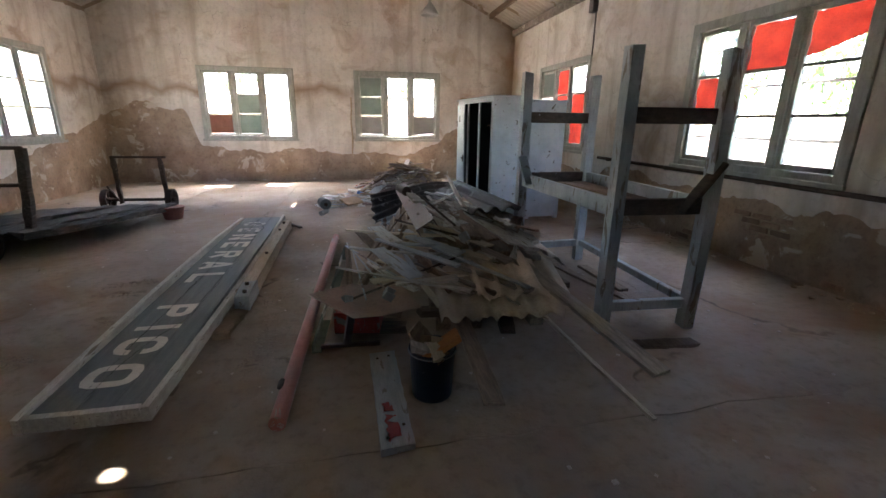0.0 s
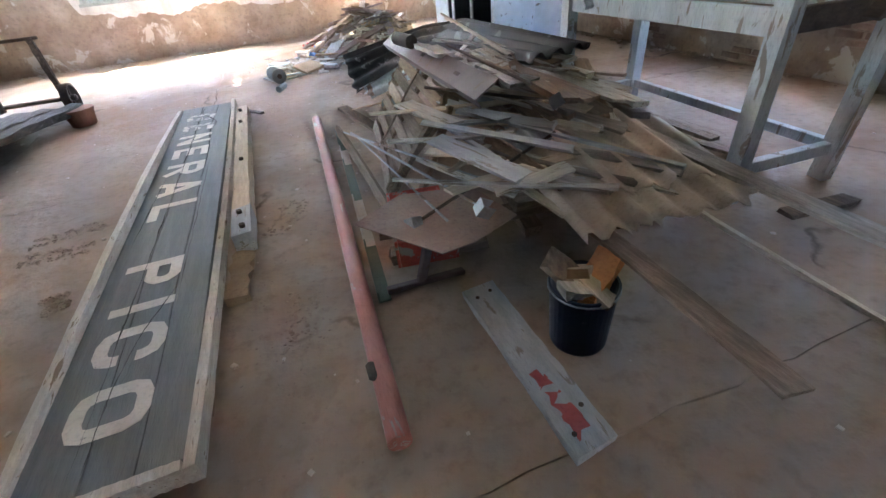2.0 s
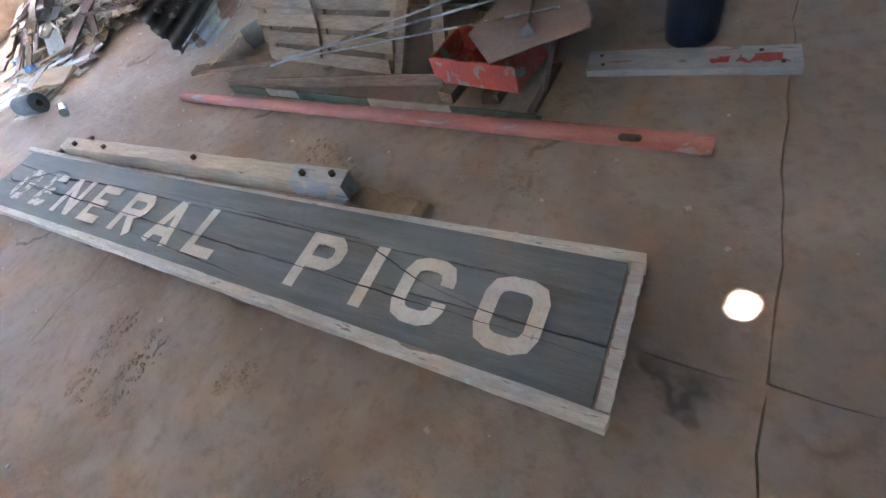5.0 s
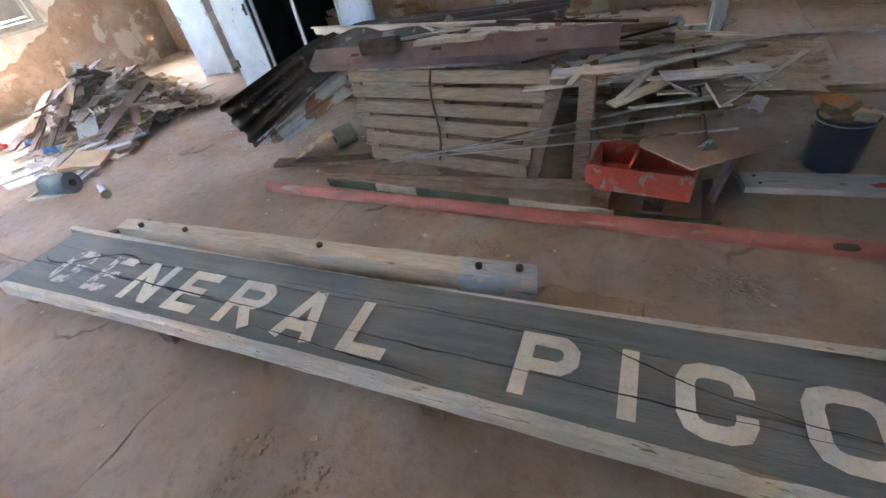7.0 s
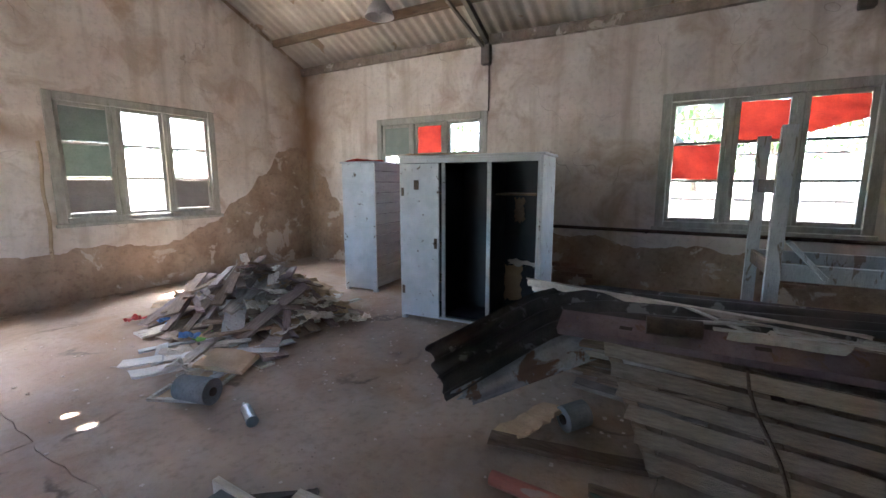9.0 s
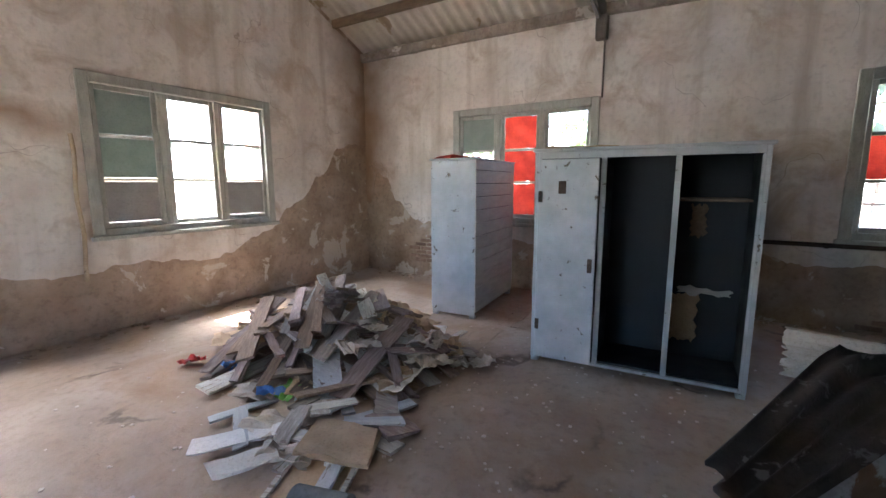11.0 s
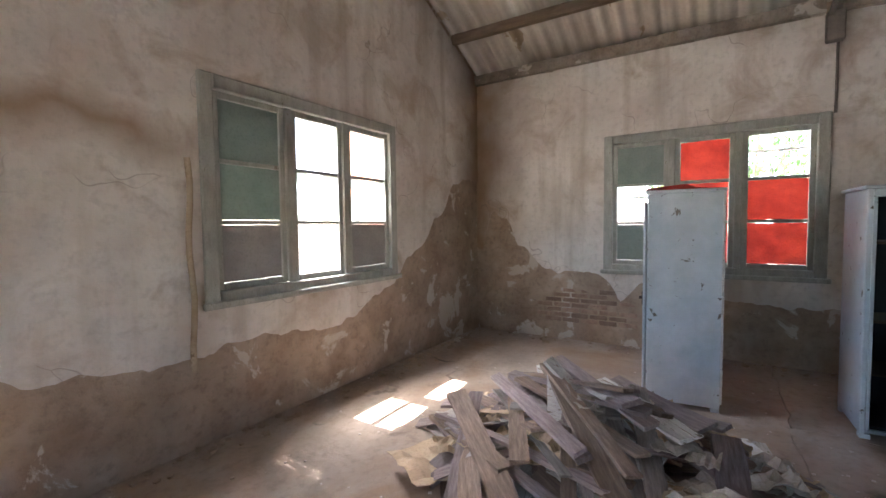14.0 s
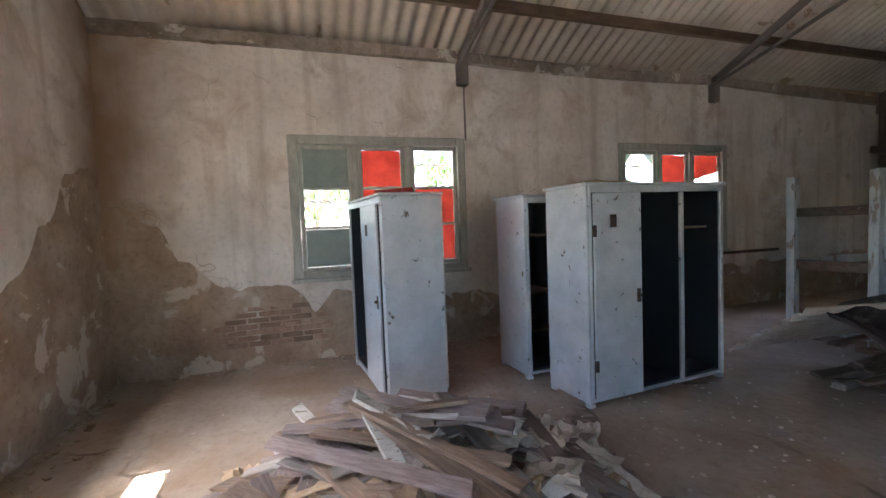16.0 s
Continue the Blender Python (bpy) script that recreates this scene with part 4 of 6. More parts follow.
# ---- lockers ----
def locker(label, m, width, depth, height, bays, doors, back_planks=False):
    """A wooden locker: x along the front, y from front to back. doors: bay index to opening degrees."""
    lk = thing("locker", label, "locker", "old lockers", m=m)
    t, foot = 0.03, 0.07
    for x in (0, width - t):
        bm = B()
        cuboid(bm, x, x + t, 0, depth, 0.035, height, None, 0.004)
        part("side_panel", bm, LOCKER_BLUE, lk)
    # thin sheets that give the side panels a near-black navy inner face
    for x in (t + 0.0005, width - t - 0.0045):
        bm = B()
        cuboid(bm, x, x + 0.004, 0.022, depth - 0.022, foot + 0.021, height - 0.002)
        part("lining", bm, LOCKER_INSIDE, lk, "near-black navy inside")
    for x in (0.002, width - 0.062):
        for y in (0.002, depth - 0.062):
            bm = B()
            cuboid(bm, x, x + 0.06, y, y + 0.06, 0, 0.034, None, 0.004)
            part("foot", bm, LOCKER_BLUE, lk)
    bm = B()
    cuboid(bm, -0.02, width + 0.02, -0.02, depth + 0.02, height + 0.001, height + 0.026, None, 0.006)
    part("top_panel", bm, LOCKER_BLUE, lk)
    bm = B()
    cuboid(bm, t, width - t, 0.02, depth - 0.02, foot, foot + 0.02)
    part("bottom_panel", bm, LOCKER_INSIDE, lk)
    if back_planks:
        z, k = foot, 0
        while z < height - 0.02:
            z1 = min(z + 0.145, height)
            bm = B()
            cuboid(bm, -0.001, width + 0.001, depth - 0.002 + 0.002 * (k % 2), depth + 0.014 + 0.002 * (k % 2), z + 0.003, z1 - 0.002, None, 0.003)
            part("back_plank", bm, LOCKER_BACK, lk, "cream painted plank")
            z, k = z1, k + 1
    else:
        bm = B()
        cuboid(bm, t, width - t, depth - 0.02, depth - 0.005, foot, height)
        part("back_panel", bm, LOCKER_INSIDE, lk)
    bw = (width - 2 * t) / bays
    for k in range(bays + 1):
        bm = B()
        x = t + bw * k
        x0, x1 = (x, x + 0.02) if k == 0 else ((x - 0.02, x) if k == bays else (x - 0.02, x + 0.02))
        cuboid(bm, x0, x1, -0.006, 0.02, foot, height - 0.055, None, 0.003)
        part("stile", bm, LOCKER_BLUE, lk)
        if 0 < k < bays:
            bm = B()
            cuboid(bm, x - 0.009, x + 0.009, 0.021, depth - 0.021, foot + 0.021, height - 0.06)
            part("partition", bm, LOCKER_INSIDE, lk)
    for z0, z1 in ((height - 0.054, height), (0.045, foot - 0.001)):
        bm = B()
        cuboid(bm, t + 0.001, width - t - 0.001, -0.004, 0.02, z0, z1, None, 0.003)
        part("front_rail", bm, LOCKER_BLUE, lk)
    for k in range(bays):
        for z in (0.42, 0.8, height - 0.38):
            if (k, z) == (1, 0.42) or (bays == 3 and doors and (k == 1 or k and z < 1.3)):
                continue
            bm = B()
            cuboid(bm, t + bw * k + 0.03, t + bw * (k + 1) - 0.03, 0.12, depth - 0.03, z, z + 0.018, None, 0.002)
            part("shelf", bm, SHELF_WOOD, lk)
    for k, swing in doors.items():
        hinge = pose(t + bw * k + 0.022, -0.008, 0, 0, 0, -swing)
        bm = B()
        cuboid(bm, 0, bw - 0.045, -0.02, 0, foot + 0.005, height - 0.06, hinge, 0.004)
        door = part("door", bm, LOCKER_BLUE, lk)
        bm = B()
        cuboid(bm, bw - 0.10, bw - 0.065, -0.028, -0.02, height * 0.5 - 0.06, height * 0.5 + 0.05, hinge, 0.002)
        tube(bm, hinge @ Vector((bw - 0.085, -0.028, height * 0.5)), hinge @ Vector((bw - 0.085, -0.05, height * 0.5)), 0.012, seg=10)
        part("latch", bm, IRON, door, "rusty iron latch")
        for z in (0.3, height - 0.4):
            bm = B()
            cuboid(bm, -0.012, 0.02, -0.027, -0.02, z, z + 0.09, hinge)
            part("hinge", bm, IRON, door)
        bm = B()
        cuboid(bm, bw * 0.3, bw * 0.42, -0.0225, -0.02, height - 0.33, height - 0.23, hinge)
        part("number_plate", bm, IRON, door, "small dark worn number plate")
    return lk


def torn_sheet(lk, x0, x1, z0, z1, y, seed, material, label):
    """A ragged sheet of old lining pinned inside a bay."""
    rr = random.Random(seed)
    n = 9
    jag = lambda: rr.uniform(-0.02, 0.02)
    ring = [(x0 + (x1 - x0) * i / n, z0 + jag()) for i in range(n)] + [(x1 + jag(), z0 + (z1 - z0) * i / n) for i in range(n)]
    ring += [(x1 - (x1 - x0) * i / n, z1 + jag()) for i in range(n)] + [(x0 + jag(), z1 - (z1 - z0) * i / n) for i in range(n)]
    bm = B()
    flat_panel(bm, ring, 0.003, Matrix(((1, 0, 0, 0), (0, 0, -1, y), (0, 1, 0, 0), (0, 0, 0, 1))))
    part("torn_lining", bm, material, lk, label)


# fronts face west for the two in the row, north for the one standing apart
locker_b = locker("pale blue-grey three-bay locker with two doors missing", pose(2.25, 7.86, 0, 0, 0, -86), 1.56, 0.52, 1.77, 3, {0: 4})
torn_sheet(locker_b, 1.06, 1.24, 0.22, 0.62, 0.49, 1, CARD, "torn brown lining")
torn_sheet(locker_b, 1.10, 1.46, 0.62, 0.68, 0.488, 2, LOCKER_BACK, "torn cream edge of the lining")
torn_sheet(locker_b, 1.14, 1.25, 1.10, 1.35, 0.49, 3, SHELF_WOOD, "brown lining scrap")
locker_c = locker("pale weathered locker with open dark bays beside the wall", pose(3.02, 7.98, 0, 0, 0, -88), 1.32, 0.55, 1.74, 3, {})
locker_a = locker("pale blue locker standing end-on with a plank back", pose(4.24, 9.46, 0, 0, 0, 185.5), 1.32, 0.53, 1.77, 2, {1: 1}, True)
bm = B()
rough_board(bm, 0.36, 0.55, 0.012, 44, pose(2.5, 7.55, 1.804, 1, 2, 12), n=8, wear=0.02)
solid("cardboard_sheet", bm, CARD, "curled cardboard sheet lying on top of the locker", "cardboard")
bm = B()
rough_board(bm, 0.3, 0.4, 0.03, 45, pose(3.2, 9.15, 1.813, 1, 0, 70), n=6, wear=0.025)
solid("rag", bm, RED_CLOTH, "faded red rag lying on top of the locker", "rag")

# ---- bunk frame ----
bunk = thing("bunk_frame", "tall flaked white timber bunk frame with dark end boards", "bunk frame")
SW, SE, NW, NE = (2.17, 2.99), (2.83, 2.95), (2.13, 4.56), (2.86, 4.62)
for k, (x, y) in enumerate((SW, SE, NW, NE)):
    bm = B()
    rough_board(bm, 0.085, 1.89, 0.085, 61 + k, pose(x, y, 0.945, 90, 0, 0), n=10, wear=0.0025)
    part("post", bm, BUNK_PAINT, bunk)


def rail_between(name, p, q, z0, z1, t, material):
    d = (Vector(q) - Vector(p)).normalized() * 0.043
    bm = B()
    bar(bm, (p[0] + d.x, p[1] + d.y, (z0 + z1) / 2), (q[0] - d.x, q[1] - d.y, (z0 + z1) / 2), t, z1 - z0)
    part(name, bm, material, bunk)


for p, q in ((SW, SE), (NW, NE)):
    rail_between("head_board", p, q, 1.44, 1.54, 0.035, BUNK_WOOD)
    rail_between("end_rail", p, q, 0.85, 0.96, 0.035, BUNK_WOOD)
    rail_between("stretcher", p, q, 0.16, 0.23, 0.05, BUNK_PAINT)
for p, q in ((SW, NW), (SE, NE)):
    rail_between("side_rail", p, q, 0.84, 0.96, 0.035, BUNK_PAINT)
rail_between("stretcher", SE, NE, 0.17, 0.23, 0.05, BUNK_PAINT)
for k in range(4):
    f = (k + 0.5) / 4
    a, b = Vector(SW).lerp(Vector(SE), f), Vector(NW).lerp(Vector(NE), f)
    m, ln = axis_frame((a.x, a.y + 0.03, 0.855), (b.x, b.y - 0.03, 0.855))
    bm = B()
    rough_board(bm, 0.14, ln, 0.018, 60 + k, m, n=8, wear=0.003)
    part("bed_board", bm, TIMBER_BROWN, bunk)
for a, b, mt in (((2.86, 2.9, 1.2), (2.62, 2.92, 0.87), BUNK_WOOD), ((2.095, 4.5, 1.12), (2.1, 4.28, 0.88), BUNK_PAINT)):
    bm = B()
    bar(bm, a, b, 0.03, 0.09, up=(1, 0, 0) if a[0] < 2.5 else (0, 1, 0))
    part("brace", bm, mt, bunk)
for seed, (x, y, rz, ln) in enumerate(((2.62, 3.9, 12, 1.1), (2.78, 4.0, 2, 0.7), (2.5, 2.72, 84, 0.42))):
    bm = B()
    rough_board(bm, 0.09, ln, 0.025, 80 + seed, pose(x, y, 0.014, 0, 0, rz))
    solid("loose_board", bm, TIMBER_BROWN, "weathered board lying under the bunk frame", "board", "boards under the bunk")

# ---- hand cart ----
cart = thing("luggage_cart", "old iron and timber luggage cart with spoked wheels", "cart")


def wheel(c, r, w, parent):
    bm = B()
    n = 24
    for k in range(n):
        a0, a1 = k * math.tau / n, (k + 1) * math.tau / n
        prof = ((r, -w / 2), (r, w / 2), (r * 0.86, w / 2), (r * 0.86, -w / 2))
        q = [[bm.verts.new((c[0] + dx, c[1] + math.cos(a) * rr, c[2] + math.sin(a) * rr)) for rr, dx in prof] for a in (a0, a1)]
        for i in range(4):
            bm.faces.new((q[0][i], q[0][(i + 1) % 4], q[1][(i + 1) % 4], q[1][i]))
    bmesh.ops.remove_doubles(bm, verts=bm.verts, dist=0.0005)
    tyre = part("wheel", bm, IRON, parent)
    bm = B()
    tube(bm, (c[0] - w * 0.6, c[1], c[2]), (c[0] + w * 0.6, c[1], c[2]), r * 0.22, seg=14)
    for k in range(5):
        a = k * math.tau / 5
        bar(bm, (c[0], c[1] + math.cos(a) * r * 0.15, c[2] + math.sin(a) * r * 0.15), (c[0], c[1] + math.cos(a) * r * 0.9, c[2] + math.sin(a) * r * 0.9), 0.02, 0.03, up=(1, 0, 0))
    part("spokes", bm, IRON, tyre)


for c in ((-2.47, 8.25, 0.17), (-3.42, 8.3, 0.17), (-3.2, 5.5, 0.17), (-4.1, 5.55, 0.17)):
    wheel(c, 0.17, 0.09, cart)
for a, b, w, nm in (((-2.52, 8.25, 0.12), (-2.54, 8.22, 0.84), 0.055, "post"), ((-3.2, 8.25, 0.12), (-3.22, 8.25, 0.84), 0.055, "post"), ((-2.95, 5.75, 0.2), (-2.87, 5.78, 1.14), 0.075, "post"), ((-3.9, 5.75, 0.2), (-3.85, 5.78, 1.14), 0.075, "post")):
    bm = B()
    m, ln = axis_frame(a, b, (0, 1, 0))
    rough_board(bm, w, ln, w, int(w * 1000) + int(abs(a[0]) * 10), m, n=12, wear=0.007)
    part(nm, bm, CART_TIMBER, cart)
for a, b, r in (((-2.46, 8.23, 0.85), (-3.25, 8.25, 0.85), 0.018), ((-2.4, 8.25, 0.17), (-3.5, 8.3, 0.17), 0.025), ((-2.9, 5.77, 0.75), (-3.85, 5.77, 0.75), 0.02), ((-2.85, 5.77, 1.13), (-3.85, 5.77, 1.13), 0.02), ((-3.1, 5.5, 0.17), (-4.2, 5.55, 0.17), 0.025), ((-3.35, 8.2, 0.4), (-3.2, 8.2, 0.15), 0.012)):
    bm = B()
    tube(bm, a, b, r, seg=10)
    part("crossbar", bm, IRON, cart)
for k in range(6):
    bm = B()
    x = -2.35 - 0.26 * k
    m, ln = axis_frame((x + 0.1, 7.75 - 0.05 * k, 0.16), (x - 0.55 + 0.05 * k, 5.5, 0.27))
    rough_board(bm, 0.22, ln, 0.07, 100 + k, m, n=16, wear=0.032)
    part("deck_board", bm, CART_TIMBER, cart)
bm = B()
tube(bm, (-2.2, 7.5, 0), (-2.2, 7.5, 0.17), 0.12, 0.155, 20)
tube(bm, (-2.2, 7.5, 0.16), (-2.2, 7.5, 0.18), 0.162, 0.162, 20)
solid("rusty_pan", bm, BOARD_RED, "rust-brown pan standing by the end of the cart", "pan")

# ---- pendant lamp ----
lamp = thing("pendant_lamp", "dusty white enamel pendant lamp hanging on a cord", "pendant lamp")
bm = B()
rings = []
for r, z in ((0.02, 3.2), (0.03, 3.16), (0.06, 3.13), (0.105, 3.07), (0.135, 3.0), (0.13, 3.0), (0.1, 3.065), (0.055, 3.12)):
    rings.append([bm.verts.new((1.73 + r * math.cos(a * math.tau / 24), 7.68 + r * math.sin(a * math.tau / 24), z)) for a in range(24)])
for p, q in zip(rings, rings[1:]):
    for k in range(24):
        bm.faces.new((p[k], p[(k + 1) % 24], q[(k + 1) % 24], q[k]))
part("shade", bm, WHITE_ENAMEL, lamp, smooth=True)
bm = B()
tube(bm, (1.73, 7.68, 3.18), (1.73, 7.68, roof_z(1.73)), 0.006, seg=8)
part("cord", bm, IRON, lamp)
bm = B()
bmesh.ops.create_uvsphere(bm, u_segments=12, v_segments=8, radius=0.03, matrix=Matrix.Translation((1.73, 7.68, 3.06)))
part("bulb", bm, WHITE_ENAMEL, lamp)
# tall dark post with a crossarm by the far window
bm = B()
bar(bm, (4.5, -0.33, 0), (4.5, -0.33, 3.6), 0.13, 0.13, up=(0, 1, 0), bevel=0.01)
post = solid("timber_post", bm, BUNK_WOOD, "dark timber post standing against the wall", "post")
bm = B()
bar(bm, (4.4, 0.2, 2.55), (4.4, -0.8, 2.5), 0.08, 0.12)
part("crossarm", bm, BUNK_WOOD, post)

# ---- the scrap heap ----
def heap_height(x, y):
    """Rough top of the main heap."""
    ridge = 1.35 + 0.1 * (y - 3.5)
    across = max(0.0, 1 - ((x - ridge) / (0.62 if x < ridge else 0.75)) ** 2)
    along = 0.30 if y < 2.6 else min(0.62, 0.34 + 0.25 * (y - 2.6)) if y < 5.4 else max(0.0, 0.62 - 0.35 * (y - 5.4))
    return along * math.sqrt(across)


def lay(name, length, w, t, x, y, z, yaw, pitch, roll, seed, material, label, category, group, taper=0.0):
    bm = B()
    rough_board(bm, w, length, t, seed, None, n=7, wear=min(0.006, w * 0.06), taper=taper)
    return solid(name, bm, material, label, category, group, m=pose(x, y, z, pitch, roll, yaw))


# base layers that carry the heap
rnd = random.Random(11)
for k in range(46):
    y = rnd.uniform(3.75, 5.5)
    x = 1.5 + 0.06 * (y - 3.5) + rnd.uniform(-0.28, 0.36)
    top = heap_height(x, y)
    ln = rnd.uniform(0.7, 1.3)
    w, t = rnd.uniform(0.06, 0.14), rnd.uniform(0.02, 0.05)
    z = max(0.03, top * rnd.choice((0.1, 0.3, 0.5, 0.65)))
    lay("scrap_board", ln, w, t, x, y, z, rnd.uniform(-9, 9), rnd.uniform(-3, 4), rnd.uniform(-8, 8), 200 + k,
        rnd.choice((TIMBER_BROWN, TIMBER_BROWN, TIMBER_GREY)), "weathered brown board buried in the scrap heap", "board", "heap boards")
# short supports under the sheets at the south end
for k in range(10):
    lay("scrap_board", rnd.uniform(0.5, 0.8), 0.1, 0.05, 1.1 + 0.07 * k, 3.35 + rnd.uniform(-0.15, 0.2), 0.04 + 0.05 * (k % 5), 90 * (k % 2) + rnd.uniform(-12, 12), 0, 0, 260 + k, TIMBER_BROWN,
        "dark timber offcut under the roof sheets", "board", "heap boards")
# top layers on the crest
for k in range(38):
    y = rnd.uniform(3.3, 4.9)
    x = 1.42 + 0.08 * (y - 3.5) + rnd.uniform(-0.26, 0.34)
    ln = rnd.uniform(0.45, 1.1)
    y = max(y, 3.3 + ln / 2)
    z = heap_height(x, y) + rnd.uniform(-0.02, 0.06)
    slope = math.degrees(math.atan2(heap_height(x, y + 0.2) - heap_height(x, y - 0.2), 0.4))
    mat = rnd.choice((TIMBER_GREY, TIMBER_GREY, TIMBER_BROWN, TIMBER_BROWN, TIMBER_WHITE))
    lay("scrap_board", ln, rnd.uniform(0.05, 0.13), rnd.uniform(0.012, 0.035), x, y, z, rnd.gauss(6, 10), slope * 0.7 + rnd.uniform(-4, 4), rnd.uniform(-14, 14),
        300 + k, mat, "loose weathered board on top of the scrap heap", "board", "heap boards")
# thin pale laths fanned out on the west flank
for k in range(34):
    y = rnd.uniform(2.9, 3.75)
    lay("lath", rnd.uniform(0.4, 0.95), rnd.uniform(0.03, 0.11), 0.012, 0.98 + rnd.uniform(-0.3, 0.42), y, 0.36 + 0.005 * k + 0.12 * (y - 2.9) + rnd.uniform(0, 0.02), rnd.gauss(42, 24), rnd.uniform(-2, 7), rnd.uniform(-6, 6),
        400 + k, rnd.choice((TIMBER_PALE, TIMBER_WHITE, TIMBER_WHITE, TIMBER_GREY, GREY_PLANK)), "thin pale split lath on the scrap heap", "lath", "heap laths", taper=rnd.choice((0, 0.3, 0.6)))


# splinters and thin strips on the crest
for k in range(26):
    y = rnd.uniform(3.6, 4.9)
    x = 1.32 + 0.08 * (y - 3.5) + rnd.uniform(-0.25, 0.4)
    lay("splinter", rnd.uniform(0.3, 0.8), rnd.uniform(0.015, 0.035), 0.012, x, y, heap_height(x, y) + rnd.uniform(0.03, 0.075), rnd.gauss(8, 24), rnd.uniform(-3, 10), rnd.uniform(-10, 10),
        440 + k, rnd.choice((TIMBER_PALE, TIMBER_WHITE, TIMBER_GREY)), "thin pale wood strip on the scrap heap", "wood strip", "heap strips")


def blend4(a, b, c, d, sag=0.0, sag_v=0.0):
    """A bilinear patch a-b along u at v=0 and d-c at v=1."""
    a, b, c, d = map(Vector, (a, b, c, d))

    def at(u, v):
        p = (a * (1 - u) + b * u) * (1 - v) + (d * (1 - u) + c * u) * v
        return p + Vector((0, 0, sag * math.sin(math.pi * u) + sag_v * math.sin(math.pi * min(1, max(0, v)))))
    return at


def corrugated(at, width, length, material, label, seed, **kw):
    bm = B()
    sheet(bm, at, width, length, seed=seed, **kw)
    return solid("corrugated_sheet", bm, material, label, "roof sheet", "scrap roof sheets", smooth=True)


corrugated(blend4((0.92, 2.60, 0.37), (1.72, 2.50, 0.41), (1.92, 3.35, 0.45), (1.0, 3.45, 0.43)), 0.82, 0.9, FIBRO, "dusty brown corrugated sheet at the heap's end", 1, pitch=0.12, amp=0.02, ragged=0.03, t=0.006)
corrugated(blend4((1.18, 2.74, 0.425), (1.62, 2.70, 0.445), (1.76, 3.4, 0.48), (1.24, 3.4, 0.47)), 0.46, 0.68, FIBRO, "broken tan corrugated sheet on the heap", 2, pitch=0.12, amp=0.02, ragged=0.04, t=0.006)
corrugated(blend4((1.42, 4.2, 0.70), (2.32, 3.85, 0.22), (2.45, 6.1, 0.22), (1.70, 6.2, 0.74)), 0.95, 2.2, FIBRO, "long brown corrugated sheet leaning off the heap", 3, pitch=0.12, amp=0.02, ragged=0.03, t=0.006, rows=14)


def bent(u, v):
    """A roof sheet that rises from the floor to the top of the heap and lies back along it."""
    tip = Vector((0.742, 6.40, 0.07)).lerp(Vector((0.69, 6.53, 0.45)), u)
    knee = Vector((1.36, 5.70, 0.56)).lerp(Vector((1.74, 5.98, 0.74)), u)
    end = Vector((1.42, 3.95, 0.70)).lerp(Vector((1.92, 4.0, 0.72)), u)
    s = v * 3.4
    f = s / 1.3
    a = tip.lerp(knee, f) if f < 1 else knee.lerp(end, (s - 1.3) / 2.1)
    return a + Vector((0, 0, -0.05 * math.exp(-((f - 1) / 0.14) ** 2)))


corrugated(bent, 0.44, 3.4, BLACK_IRON, "bent dark rusty iron gutter sheet draped over the heap", 4, pitch=0.125, amp=0.028, rows=40, ragged=0.02, t=0.005)
corrugated(blend4((0.86, 6.28, 0.012), (0.78, 6.40, 0.15), (1.42, 5.72, 0.52), (1.25, 5.55, 0.36)), 0.22, 1.0, GALVANISED, "torn galvanised sheet under the bent one", 5, pitch=0.09, amp=0.012, ragged=0.05)
corrugated(blend4((1.0, 3.3, 0.45), (1.3, 3.3, 0.47), (1.35, 4.3, 0.64), (1.05, 4.3, 0.62)), 0.3, 1.0, GALVANISED, "dull galvanised strip among the boards", 6, pitch=0.09, amp=0.012, ragged=0.03)

# slatted panel leaning on the heap
pallet = thing("slatted_panel", "brown slatted wooden panel leaning against the heap", "pallet")
p_tl, p_tr, p_bl, p_br = Vector((1.08, 5.50, 0.56)), Vector((0.93, 3.94, 0.54)), Vector((0.63, 5.16, 0.06)), Vector((0.44, 4.02, 0.05))
for k in range(6):
    f0, f1 = (k + 0.04) / 6, (k + 0.9) / 6
    a = p_tl.lerp(p_bl, (f0 + f1) / 2)
    b = p_tr.lerp(p_br, (f0 + f1) / 2)
    m, ln = axis_frame(a, b, up=(-0.85, 0, 0.5))
    bm = B()
    rough_board(bm, 0.079, ln, 0.018, 500 + k, m, n=8, wear=0.003)
    part("slat", bm, PALLET, pallet)
back = Vector((0.02, 0, -0.012))
for f in (0.03, 0.5, 0.97):
    bm = B()
    bar(bm, p_tl.lerp(p_tr, f) + back, p_bl.lerp(p_br, f) + back, 0.07, 0.022, up=(-0.85, 0, 0.5))
    part("batten", bm, TIMBER_BROWN, pallet)
bm = B()
c0, c1 = p_tl.lerp(p_tr, 0.47), p_bl.lerp(p_br, 0.5)
wire(bm, [c0.lerp(c1, f) + Vector((-0.022, 0.02 * math.sin(f * 7), 0.012)) for f in (0, 0.15, 0.3, 0.45, 0.6, 0.75, 0.9)], 0.008, 6)
part("rope", bm, TIMBER_BROWN, pallet, "frayed rope hanging over the slats")
